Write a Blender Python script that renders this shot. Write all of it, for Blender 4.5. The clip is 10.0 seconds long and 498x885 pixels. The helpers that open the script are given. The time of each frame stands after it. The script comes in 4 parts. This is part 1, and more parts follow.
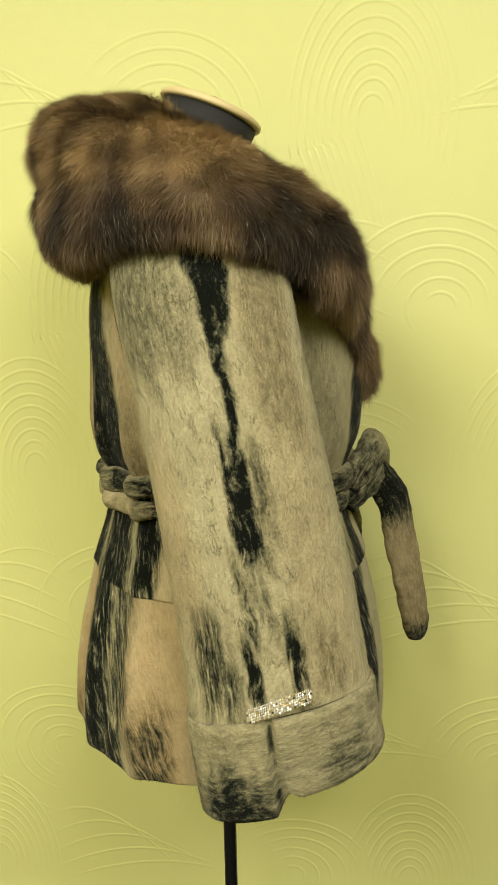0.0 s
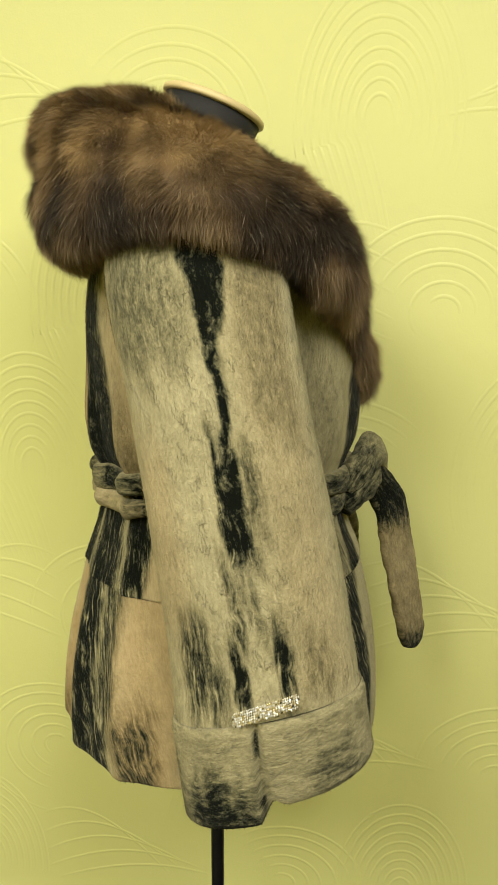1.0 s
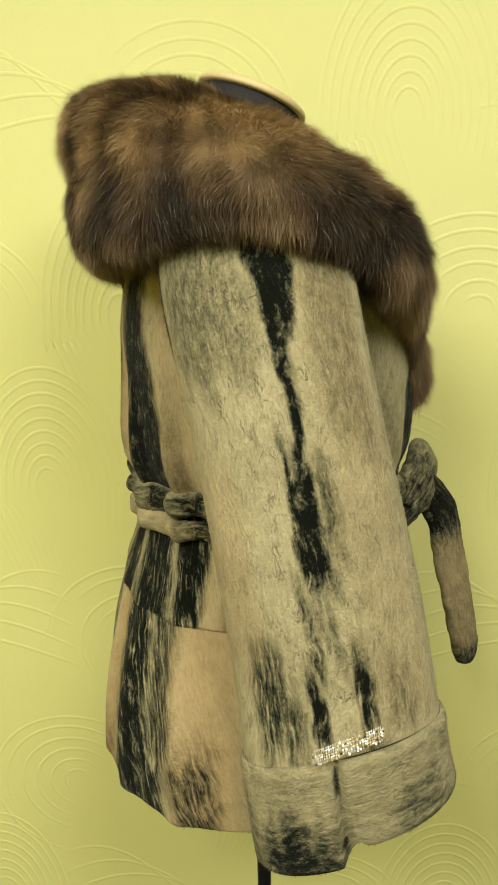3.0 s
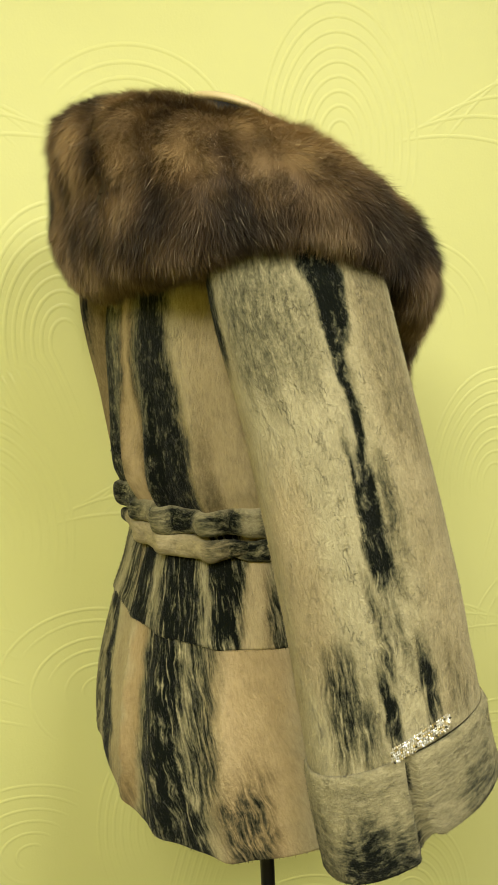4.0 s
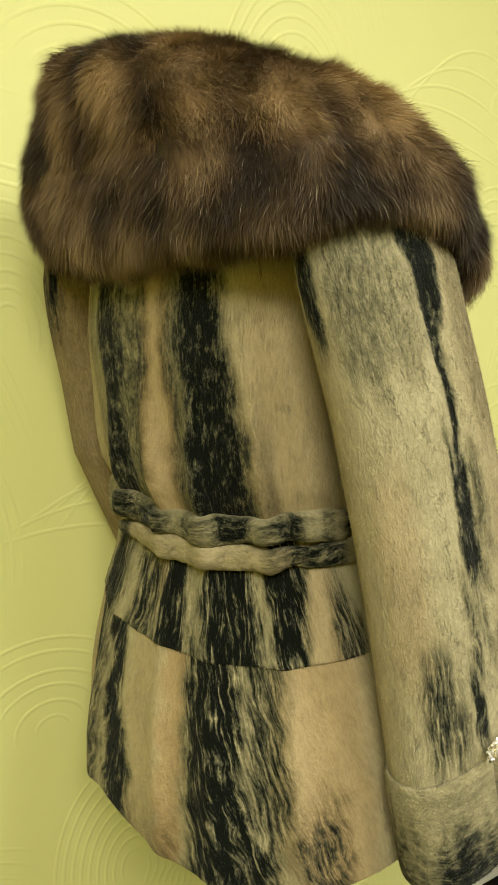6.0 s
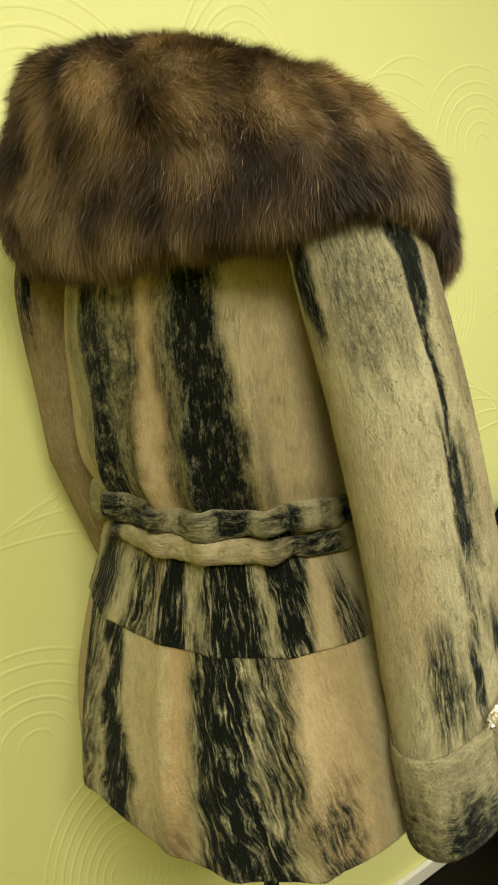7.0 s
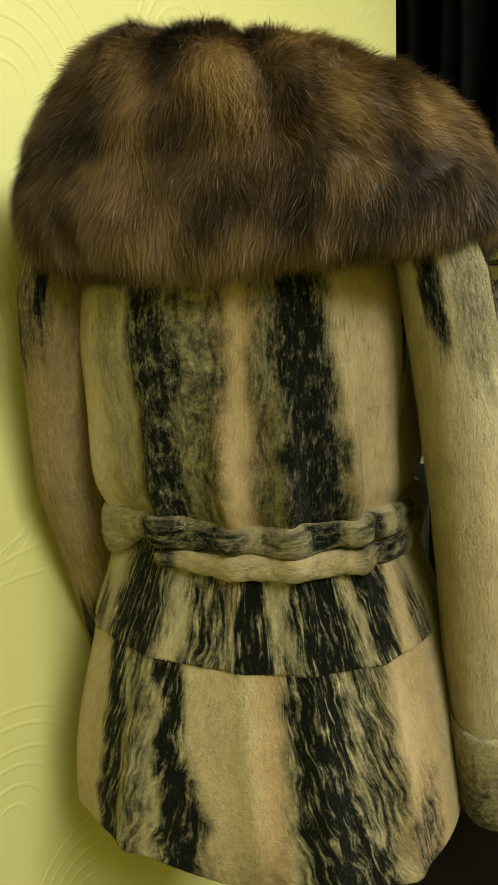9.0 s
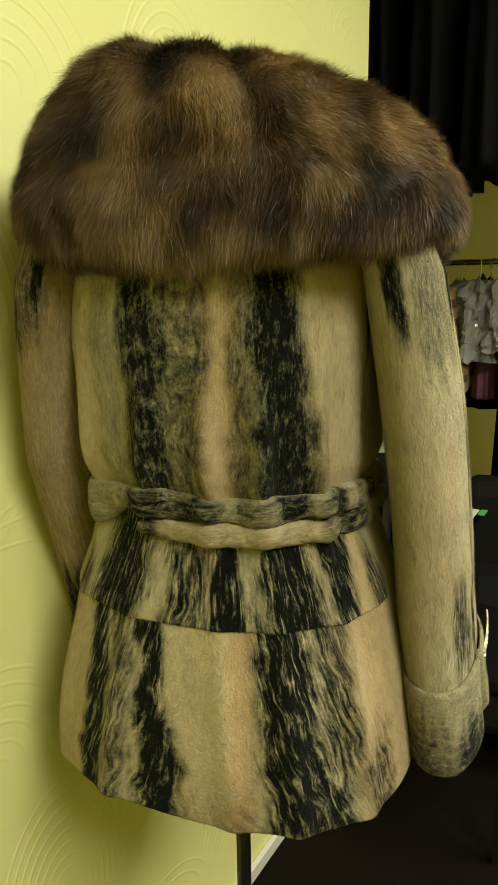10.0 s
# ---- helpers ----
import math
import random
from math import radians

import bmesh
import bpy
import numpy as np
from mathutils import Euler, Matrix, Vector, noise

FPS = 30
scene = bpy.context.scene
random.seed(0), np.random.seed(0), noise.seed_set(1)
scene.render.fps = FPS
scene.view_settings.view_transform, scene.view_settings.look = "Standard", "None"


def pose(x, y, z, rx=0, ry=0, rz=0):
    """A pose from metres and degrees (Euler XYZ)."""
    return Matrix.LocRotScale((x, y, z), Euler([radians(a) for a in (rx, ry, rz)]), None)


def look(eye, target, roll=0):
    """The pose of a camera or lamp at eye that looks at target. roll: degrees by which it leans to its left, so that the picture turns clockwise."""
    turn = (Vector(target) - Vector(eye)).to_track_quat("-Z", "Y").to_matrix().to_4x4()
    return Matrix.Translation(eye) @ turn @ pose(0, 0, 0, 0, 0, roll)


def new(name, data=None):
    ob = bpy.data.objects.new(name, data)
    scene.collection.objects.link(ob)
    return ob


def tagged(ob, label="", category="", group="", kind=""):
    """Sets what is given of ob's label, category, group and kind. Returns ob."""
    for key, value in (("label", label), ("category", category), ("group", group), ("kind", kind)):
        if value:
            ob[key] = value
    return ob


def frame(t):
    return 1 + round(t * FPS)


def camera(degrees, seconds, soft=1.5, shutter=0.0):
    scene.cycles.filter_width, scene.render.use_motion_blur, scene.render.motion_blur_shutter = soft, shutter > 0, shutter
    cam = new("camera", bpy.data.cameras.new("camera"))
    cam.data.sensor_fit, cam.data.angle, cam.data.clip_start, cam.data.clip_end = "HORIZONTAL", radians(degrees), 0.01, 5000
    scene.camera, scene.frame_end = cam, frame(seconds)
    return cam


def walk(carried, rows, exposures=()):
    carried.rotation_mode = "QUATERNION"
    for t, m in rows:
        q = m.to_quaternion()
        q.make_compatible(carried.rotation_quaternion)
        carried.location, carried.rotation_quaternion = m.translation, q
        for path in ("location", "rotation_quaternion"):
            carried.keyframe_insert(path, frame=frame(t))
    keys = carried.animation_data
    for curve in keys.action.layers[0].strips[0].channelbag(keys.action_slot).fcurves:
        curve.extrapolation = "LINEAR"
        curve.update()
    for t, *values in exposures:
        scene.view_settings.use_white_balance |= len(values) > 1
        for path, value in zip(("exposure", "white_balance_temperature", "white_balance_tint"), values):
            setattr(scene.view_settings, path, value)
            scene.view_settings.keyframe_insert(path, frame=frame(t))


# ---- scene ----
cam = camera(38.9, 10.0)
LIFT = 0.11  # the floor lies this far under the path's own zero
PATH = [
    (0, (0.066, -0.005, 1.245), (-0.115, 1.925, 0.754), -1.0),
    (0.5, (0.067, -0.018, 1.244), (-0.109, 1.911, 0.747), -0.6),
    (1, (0.08, 0.007, 1.237), (-0.121, 1.938, 0.757), 0.3),
    (1.5, (0.096, 0.056, 1.221), (-0.201, 1.977, 0.746), 0.0),
    (2, (0.094, 0.093, 1.225), (-0.245, 1.999, 0.721), -0.1),
    (2.5, (0.073, 0.08, 1.23), (-0.225, 2.0, 0.753), -0.3),
    (2.7, (0.047, 0.062, 1.23), (-0.228, 1.988, 0.764), -0.3),
    (3.8, (-0.227, 0.051, 1.216), (0.173, 1.967, 0.805), -3.3),
    (4, (-0.25, 0.071, 1.21), (0.15, 1.996, 0.84), -2.6),
    (4.5, (-0.299, 0.15, 1.221), (0.155, 2.063, 0.851), -2.4),
    (5, (-0.312, 0.173, 1.212), (0.204, 2.064, 0.814), -3.5),
    (5.5, (-0.386, 0.206, 1.212), (0.354, 2.02, 0.809), -3.2),
    (6.8, (-0.528, 0.255, 1.205), (0.549, 1.886, 0.781), -3.3),
    (7, (-0.529, 0.259, 1.205), (0.573, 1.877, 0.794), -4.0),
    (7.5, (-0.5, 0.282, 1.208), (0.602, 1.902, 0.806), -1.5),
    (8, (-0.508, 0.312, 1.213), (0.585, 1.936, 0.805), -1.1),
    (8.5, (-0.611, 0.423, 1.2), (0.768, 1.832, 0.866), -2.6),
    (9, (-0.751, 0.522, 1.217), (0.883, 1.6, 0.805), -2.5),
    (9.5, (-0.794, 0.515, 1.218), (0.903, 1.501, 0.834), -1.4),
    (10, (-0.817, 0.492, 1.218), (0.861, 1.49, 0.783), -0.9),
]
walk(cam, [(t, look((eye[0], eye[1], eye[2] + LIFT), (target[0], target[1], target[2] + LIFT), roll)) for t, eye, target, roll in PATH])

# ---- world, lamps ----
world = bpy.data.worlds.new("world")
scene.world = world
world.use_nodes = True
world.node_tree.nodes["Background"].inputs[0].default_value = (0.9, 0.85, 0.7, 1)
world.node_tree.nodes["Background"].inputs[1].default_value = 0.02
scene.view_settings.exposure = 0.0


def area_lamp(name, eye, target, sx, sy, watts, colour):
    data = bpy.data.lights.new(name, "AREA")
    data.shape, data.size, data.size_y, data.energy, data.color = "RECTANGLE", sx, sy, watts, colour
    ob = new(name, data)
    ob.matrix_world = look(eye, target)
    return ob


WARM = (1.0, 0.965, 0.80)
area_lamp("ceiling_lamp_light", (0.75, -0.65, 2.56), (0.75, -0.65, 0), 1.0, 1.0, 64, WARM)
area_lamp("ceiling_lamp_light", (-0.95, -0.90, 2.56), (-0.95, -0.90, 0), 1.1, 1.1, 86, WARM)


# ---- materials ----
class Nodes:
    """A small shorthand for building a node material."""

    def __init__(self, name):
        self.m = bpy.data.materials.new(name)
        self.m.use_nodes = True
        self.t = self.m.node_tree
        self.p = self.t.nodes["Principled BSDF"]

    def n(self, kind, **props):
        node = self.t.nodes.new(kind)
        for key, value in props.items():
            setattr(node, key, value)
        return node

    def put(self, node, key, value):
        if isinstance(value, bpy.types.NodeSocket):
            self.t.links.new(value, node.inputs[key])
        else:
            node.inputs[key].default_value = value

    def math(self, op, a, b=0.0, clamp=False):
        node = self.n("ShaderNodeMath", operation=op, use_clamp=clamp)
        self.put(node, 0, a)
        self.put(node, 1, b)
        return node.outputs[0]

    def noise(self, vec, scale, detail=3.0, rough=0.5, distort=0.0):
        node = self.n("ShaderNodeTexNoise")
        self.put(node, "Vector", vec)
        self.put(node, "Scale", scale)
        self.put(node, "Detail", detail)
        self.put(node, "Roughness", rough)
        self.put(node, "Distortion", distort)
        return node.outputs["Fac"]

    def scaled(self, vec, s):
        node = self.n("ShaderNodeVectorMath", operation="MULTIPLY")
        self.put(node, 0, vec)
        self.put(node, 1, s)
        return node.outputs[0]

    def ramp(self, fac, *stops):
        node = self.n("ShaderNodeValToRGB")
        el = node.color_ramp.elements
        while len(el) < len(stops):
            el.new(0.5)
        for e, (p, c) in zip(el, stops):
            e.position, e.color = p, (c[0], c[1], c[2], 1) if len(c) == 3 else c
        self.put(node, 0, fac)
        return node.outputs[0]

    def mix(self, fac, a, b, blend="MIX"):
        node = self.n("ShaderNodeMix", data_type="RGBA", blend_type=blend)
        self.put(node, 0, fac)
        for key, value in ((6, a), (7, b)):
            self.put(node, key, (*value, 1) if isinstance(value, tuple) and len(value) == 3 else value)
        return node.outputs[2]

    def attr(self, name, what="Fac"):
        return self.n("ShaderNodeAttribute", attribute_name=name).outputs[what]

    def bump(self, height, strength, distance):
        node = self.n("ShaderNodeBump")
        self.put(node, "Height", height)
        self.put(node, "Strength", strength)
        self.put(node, "Distance", distance)
        return node.outputs[0]

    def done(self, colour, rough, normal=None, metal=0.0, sheen=0.0, spec=0.5):
        self.put(self.p, "Base Color", (*colour, 1) if isinstance(colour, tuple) else colour)
        self.put(self.p, "Roughness", rough)
        self.put(self.p, "Metallic", metal)
        self.put(self.p, "Sheen Weight", sheen)
        self.put(self.p, "Sheen Roughness", 0.4)
        self.put(self.p, "Specular IOR Level", spec)
        if normal is not None:
            self.put(self.p, "Normal", normal)
        return self.m


def place(k):
    return k.n("ShaderNodeTexCoord").outputs["Object"]


def plain(name, colour, rough, metal=0.0, grain=60.0, depth=0.0006, vary=0.25, spec=0.5):
    """A painted, plastic, metal or cloth surface with slight blotches and grain."""
    k = Nodes(name)
    vec = place(k)
    big = k.noise(vec, grain * 0.08, 3)
    fine = k.noise(vec, grain, 4)
    dark = tuple(c * (1 - vary) for c in colour)
    col = k.mix(k.math("ADD", k.math("MULTIPLY", big, 0.6), k.math("MULTIPLY", fine, 0.4)), dark, colour)
    r = k.math("ADD", rough - 0.08, k.math("MULTIPLY", fine, 0.16))
    return k.done(col, r, k.bump(fine, 0.4, depth), metal, spec=spec)


def sheared_fur():
    """Sheared, dyed pile: olive cream and tan ground, ragged dark streaks where the pelt is marked, short cracks in the nap."""
    k = Nodes("sheared_fur")
    flow = k.attr("flow", "Vector")
    comb, warm = k.attr("comb"), k.attr("warm")
    dark = k.math("MULTIPLY", k.attr("dark"), 0.92)
    # the grain wanders sideways
    sway = k.n("ShaderNodeTexNoise")
    k.put(sway, "Vector", k.scaled(flow, (1.0, 0.55, 1.0)))
    k.put(sway, "Scale", 34.0)
    k.put(sway, "Detail", 2.0)
    off = k.n("ShaderNodeVectorMath", operation="SUBTRACT")
    k.put(off, 0, sway.outputs["Color"])
    k.put(off, 1, (0.5, 0.5, 0.5))
    moved = k.n("ShaderNodeVectorMath", operation="ADD")
    k.put(moved, 0, flow)
    k.put(moved, 1, k.scaled(off.outputs[0], (0.020, 0.010, 0.0)))
    grain = moved.outputs[0]
    lines = k.noise(k.scaled(grain, (1.0, 0.11, 1.0)), 230, 3, 0.62)
    wool = k.noise(k.scaled(grain, (1.0, 0.40, 1.0)), 135, 5, 0.74)
    fleck = k.noise(k.scaled(flow, (1.0, 0.60, 1.0)), 380, 4, 0.7, 0.5)
    cloud = k.noise(k.scaled(flow, (1.0, 0.6, 1.0)), 16, 4, 0.6)
    mixed = k.math("ADD", k.math("MULTIPLY", k.math("SUBTRACT", lines, 0.5), k.math("MULTIPLY", comb, 3.4)), k.math("MULTIPLY", k.math("SUBTRACT", wool, 0.5), k.math("SUBTRACT", 2.7, k.math("MULTIPLY", comb, 1.5))))
    edge = k.math("MULTIPLY", k.math("MULTIPLY", k.math("MULTIPLY", dark, dark), k.math("SUBTRACT", 1.2, dark)), 5.4)
    d = k.math("ADD", dark, k.math("MULTIPLY", mixed, k.math("ADD", k.math("MULTIPLY", edge, 0.62), 0.05)))
    d = k.math("ADD", d, k.math("MULTIPLY", k.math("SUBTRACT", fleck, 0.5), k.math("ADD", 0.22, k.math("MULTIPLY", dark, 0.75))))
    d = k.math("ADD", d, k.math("MULTIPLY", k.math("SUBTRACT", cloud, 0.5), 0.34), True)
    col = k.ramp(d, (0.0, (0.44, 0.398, 0.258)), (0.20, (0.285, 0.257, 0.158)), (0.40, (0.150, 0.139, 0.084)), (0.58, (0.056, 0.057, 0.037)), (0.78, (0.0050, 0.0066, 0.0048)))
    tan = k.ramp(d, (0.0, (0.39, 0.288, 0.156)), (0.25, (0.225, 0.161, 0.081)), (0.54, (0.056, 0.050, 0.029)), (0.78, (0.0050, 0.0064, 0.0046)))
    col = k.mix(warm, col, tan)
    hair = k.noise(k.scaled(grain, (1.0, 0.26, 1.0)), 300, 4, 0.7)
    col = k.mix(0.5, col, k.ramp(hair, (0.34, (0.66, 0.64, 0.60)), (0.60, (1.08, 1.07, 1.05))), "MULTIPLY")
    crack = k.noise(k.scaled(flow, (1.0, 0.24, 1.0)), 260, 3, 0.6, 0.25)
    line = k.math("SUBTRACT", 1.0, k.math("MULTIPLY", k.math("ABSOLUTE", k.math("SUBTRACT", crack, 0.5)), 34.0), True)
    where = k.math("MULTIPLY", k.math("SUBTRACT", k.noise(k.scaled(flow, (1, 0.6, 1)), 75, 3), 0.50), 7.0, True)
    line = k.math("MULTIPLY", k.math("MULTIPLY", line, where), k.math("SUBTRACT", 1.0, warm))
    col = k.mix(k.math("MULTIPLY", line, 0.17), col, (0.060, 0.052, 0.028))
    height = k.math("ADD", k.math("MULTIPLY", fleck, 0.50), k.math("MULTIPLY", wool, 0.70))
    height = k.math("SUBTRACT", height, k.math("MULTIPLY", line, 0.5))
    return k.done(col, 0.92, k.bump(height, 0.85, 0.0040), sheen=0.06, spec=0.05)


def long_fur():
    """Long guard hairs over underwool: brown, with darker backs and pale tips."""
    k = Nodes("long_fur")
    tone, tip = k.attr("tone"), k.attr("tip")
    rnd = k.n("ShaderNodeNewGeometry").outputs["Random Per Island"]
    gold = k.ramp(tone, (0.0, (0.008, 0.005, 0.003)), (0.32, (0.038, 0.021, 0.009)), (0.6, (0.128, 0.078, 0.032)), (1.0, (0.36, 0.242, 0.112)))
    grey = k.ramp(tone, (0.0, (0.009, 0.006, 0.004)), (0.32, (0.036, 0.022, 0.013)), (0.6, (0.115, 0.075, 0.044)), (1.0, (0.30, 0.220, 0.145)))
    base = k.mix(k.math("MULTIPLY", k.attr("ash"), 0.55), gold, grey)
    pale = k.mix(0.25, base, (0.36, 0.29, 0.21))
    t2 = k.math("MULTIPLY", k.math("MULTIPLY", tip, tip), k.math("ADD", 0.15, k.math("MULTIPLY", rnd, 0.75)))
    col = k.mix(t2, base, pale)
    col = k.mix(k.math("MULTIPLY", k.math("GREATER_THAN", rnd, 0.975), tip), col, (0.50, 0.42, 0.31))
    return k.done(col, 0.55, sheen=0.0, spec=0.22)


def wallpaper():
    k = Nodes("wallpaper")
    vec = place(k)
    cloud = k.noise(vec, 3.0, 3)
    fine = k.noise(vec, 260, 3)
    broad = k.noise(k.scaled(vec, (1, 1, 1)), 22, 3)
    col = k.mix(cloud, (0.675, 0.68, 0.285), (0.725, 0.725, 0.325))
    h = k.math("ADD", k.math("MULTIPLY", fine, 0.3), broad)
    return k.done(col, 0.5, k.bump(h, 0.25, 0.0025), spec=0.35)


FUR = sheared_fur()
LONG = long_fur()
PAPER = wallpaper()
BLACK_CLOTH = plain("black_jersey", (0.012, 0.012, 0.013), 0.8, grain=400)
BLACK_METAL = plain("black_enamel", (0.01, 0.01, 0.011), 0.35, grain=120)
CAP_WOOD = plain("varnished_wood", (0.70, 0.57, 0.31), 0.45, grain=90)
FLOOR_M = plain("dark_laminate", (0.006, 0.0045, 0.003), 0.6, grain=30, vary=0.4, spec=0.08)
WHITE_PVC = plain("white_plastic", (0.72, 0.71, 0.66), 0.35)
CEIL_M = plain("white_ceiling_paint", (0.78, 0.76, 0.68), 0.8, grain=150)
WALL_M = plain("yellow_wall_paint", (0.55, 0.5, 0.1), 0.7, grain=80)
BLACK_COAT = plain("black_garment", (0.004, 0.004, 0.0045), 0.9, grain=250, spec=0.08)


# ---- helpers of the builder ----
def obj(name, verts, faces, material, parent=None, label="", smooth=True, attrs=None):
    me = bpy.data.meshes.new(name)
    me.from_pydata([tuple(map(float, v)) for v in verts], [], [tuple(map(int, f)) for f in faces])
    for m in material if isinstance(material, (list, tuple)) else [material]:
        me.materials.append(m)
    if smooth:
        me.shade_smooth()
    for key, values in (attrs or {}).items():
        values = np.asarray(values, dtype=np.float32)
        kind = "FLOAT" if values.ndim == 1 else "FLOAT_VECTOR"
        a = me.attributes.new(key, kind, "POINT")
        a.data.foreach_set("value" if values.ndim == 1 else "vector", values.ravel())
    ob = new(name, me)
    if parent is not None:
        ob.parent = parent
    if label:
        tagged(ob, label)
    return ob


def part(name, bm, material, parent, label=""):
    me = bpy.data.meshes.new(name)
    bm.to_mesh(me)
    bm.free()
    for m in material if isinstance(material, (list, tuple)) else [material]:
        me.materials.append(m)
    ob = new(name, me)
    if parent is not None:
        ob.parent = parent
    if label:
        tagged(ob, label)
    return ob


def box_bm(bm, x0, x1, y0, y1, z0, z1, bevel=0.0, mat=0):
    made = bmesh.ops.create_cube(bm, size=1)["verts"]
    bmesh.ops.transform(bm, verts=made, matrix=Matrix.Translation(((x0 + x1) / 2, (y0 + y1) / 2, (z0 + z1) / 2)) @ Matrix.Diagonal((x1 - x0, y1 - y0, z1 - z0, 1)))
    faces = {f for v in made for f in v.link_faces}
    for f in faces:
        f.material_index = mat
    if bevel:
        bmesh.ops.bevel(bm, geom=list({e for v in made for e in v.link_edges}), offset=bevel, segments=2, affect="EDGES", profile=0.5)


def box(name, x0, x1, y0, y1, z0, z1, material, parent=None, label="", bevel=0.0):
    bm = bmesh.new()
    box_bm(bm, x0, x1, y0, y1, z0, z1, bevel)
    return part(name, bm, material, parent, label)


def thing(name, m, label, category, group="", kind=""):
    ob = new(name)
    ob.empty_display_size = 0.05
    ob.matrix_world = m
    return tagged(ob, label, category, group, kind)


def grid_faces(rows, cols, wrap=True):
    faces = []
    for i in range(rows - 1):
        for j in range(cols if wrap else cols - 1):
            k = (j + 1) % cols
            faces.append((i * cols + j, i * cols + k, (i + 1) * cols + k, (i + 1) * cols + j))
    return faces


def spline(points, t):
    """Catmull-Rom through evenly spaced points (rows), at t from 0 to 1."""
    p = np.asarray(points, float)
    t = np.clip(np.asarray(t, float), 0, 1) * (len(p) - 1)
    i = np.minimum(t.astype(int), len(p) - 2)
    f = (t - i)[..., None]
    a, b, c, d = p[np.maximum(i - 1, 0)], p[i], p[i + 1], p[np.minimum(i + 2, len(p) - 1)]
    return 0.5 * (2 * b + (c - a) * f + (2 * a - 5 * b + 4 * c - d) * f ** 2 + (3 * b - a - 3 * c + d) * f ** 3)


def at(z, stations):
    """A smooth row of values at height z, from stations (z, values...) that fall in z."""
    s = np.asarray(sorted(stations), float)
    u = np.interp(z, s[:, 0], np.arange(len(s)) / (len(s) - 1))
    return spline(s[:, 1:], u)


def ripple(p, scale, seed=0.0):
    return np.array([noise.noise(Vector((x * scale + seed, y * scale, z * scale))) for x, y, z in p])


def smooth_step(a, b, x):
    t = np.clip((x - a) / (b - a), 0, 1)
    return t * t * (3 - 2 * t)

# ---- the room ----
WALL_Y = 1.20
WALL_END = 0.98


def relief_lines():
    """Raised swirls of the wallpaper: fans of nested arches with stems, and rings."""
    rng = random.Random(5)
    lines = []

    def fan(cx, cz, size, flip, n):
        for k in range(n):
            r = size * (0.18 + 0.82 * k / (n - 1))
            pts = []
            for i in range(34):
                a = math.pi * (1.08 - 1.25 * i / 33)
                pts.append((cx + flip * r * math.cos(a) * 0.62, cz + r * math.sin(a)))
            stem = [(cx + flip * (-r * 0.60 + 0.01 * s - 0.02 * (s / 7) ** 2 * (n - k) / n), cz - size * 0.12 * s - 0.01) for s in range(7, 0, -1)]
            lines.append(stem + pts)

    def rings(cx, cz, size, flip, n):
        turn = rng.uniform(-0.6, 0.9)
        for k in range(n):
            r = size * (0.16 + 0.84 * k / (n - 1))
            span = rng.uniform(2.6, 4.2)
            lines.append([(cx + flip * r * (1 + 0.16 * i / 33) * math.cos(turn + span * i / 33), cz + 0.85 * r * (1 + 0.3 * i / 33) * math.sin(turn + span * i / 33)) for i in range(34)])

    def sweep(cx, cz, size, flip, n):
        for k in range(n):
            lines.append([(cx + flip * size * (i / 25) * (1 - 0.06 * k), cz + size * (0.18 + 0.05 * k) * math.sin(2.2 * i / 25 + 0.25 * k) + 0.013 * k) for i in range(26)])

    for ix in range(-8, 4):
        for iz in range(0, 9):
            x, z = ix * 0.29 + (0.13 if iz % 2 else 0), 0.12 + iz * 0.29
            flip = 1 if (ix + iz) % 2 else -1
            x += rng.uniform(-0.03, 0.03)
            if (ix + 2 * iz) % 3 == 0:
                rings(x, z, 0.150, flip, 6)
            elif (ix + 2 * iz) % 3 == 1:
                fan(x, z, 0.21, flip, 9)
            else:
                sweep(x - 0.17 * flip, z - 0.05, 0.36, flip, 5)
    return lines


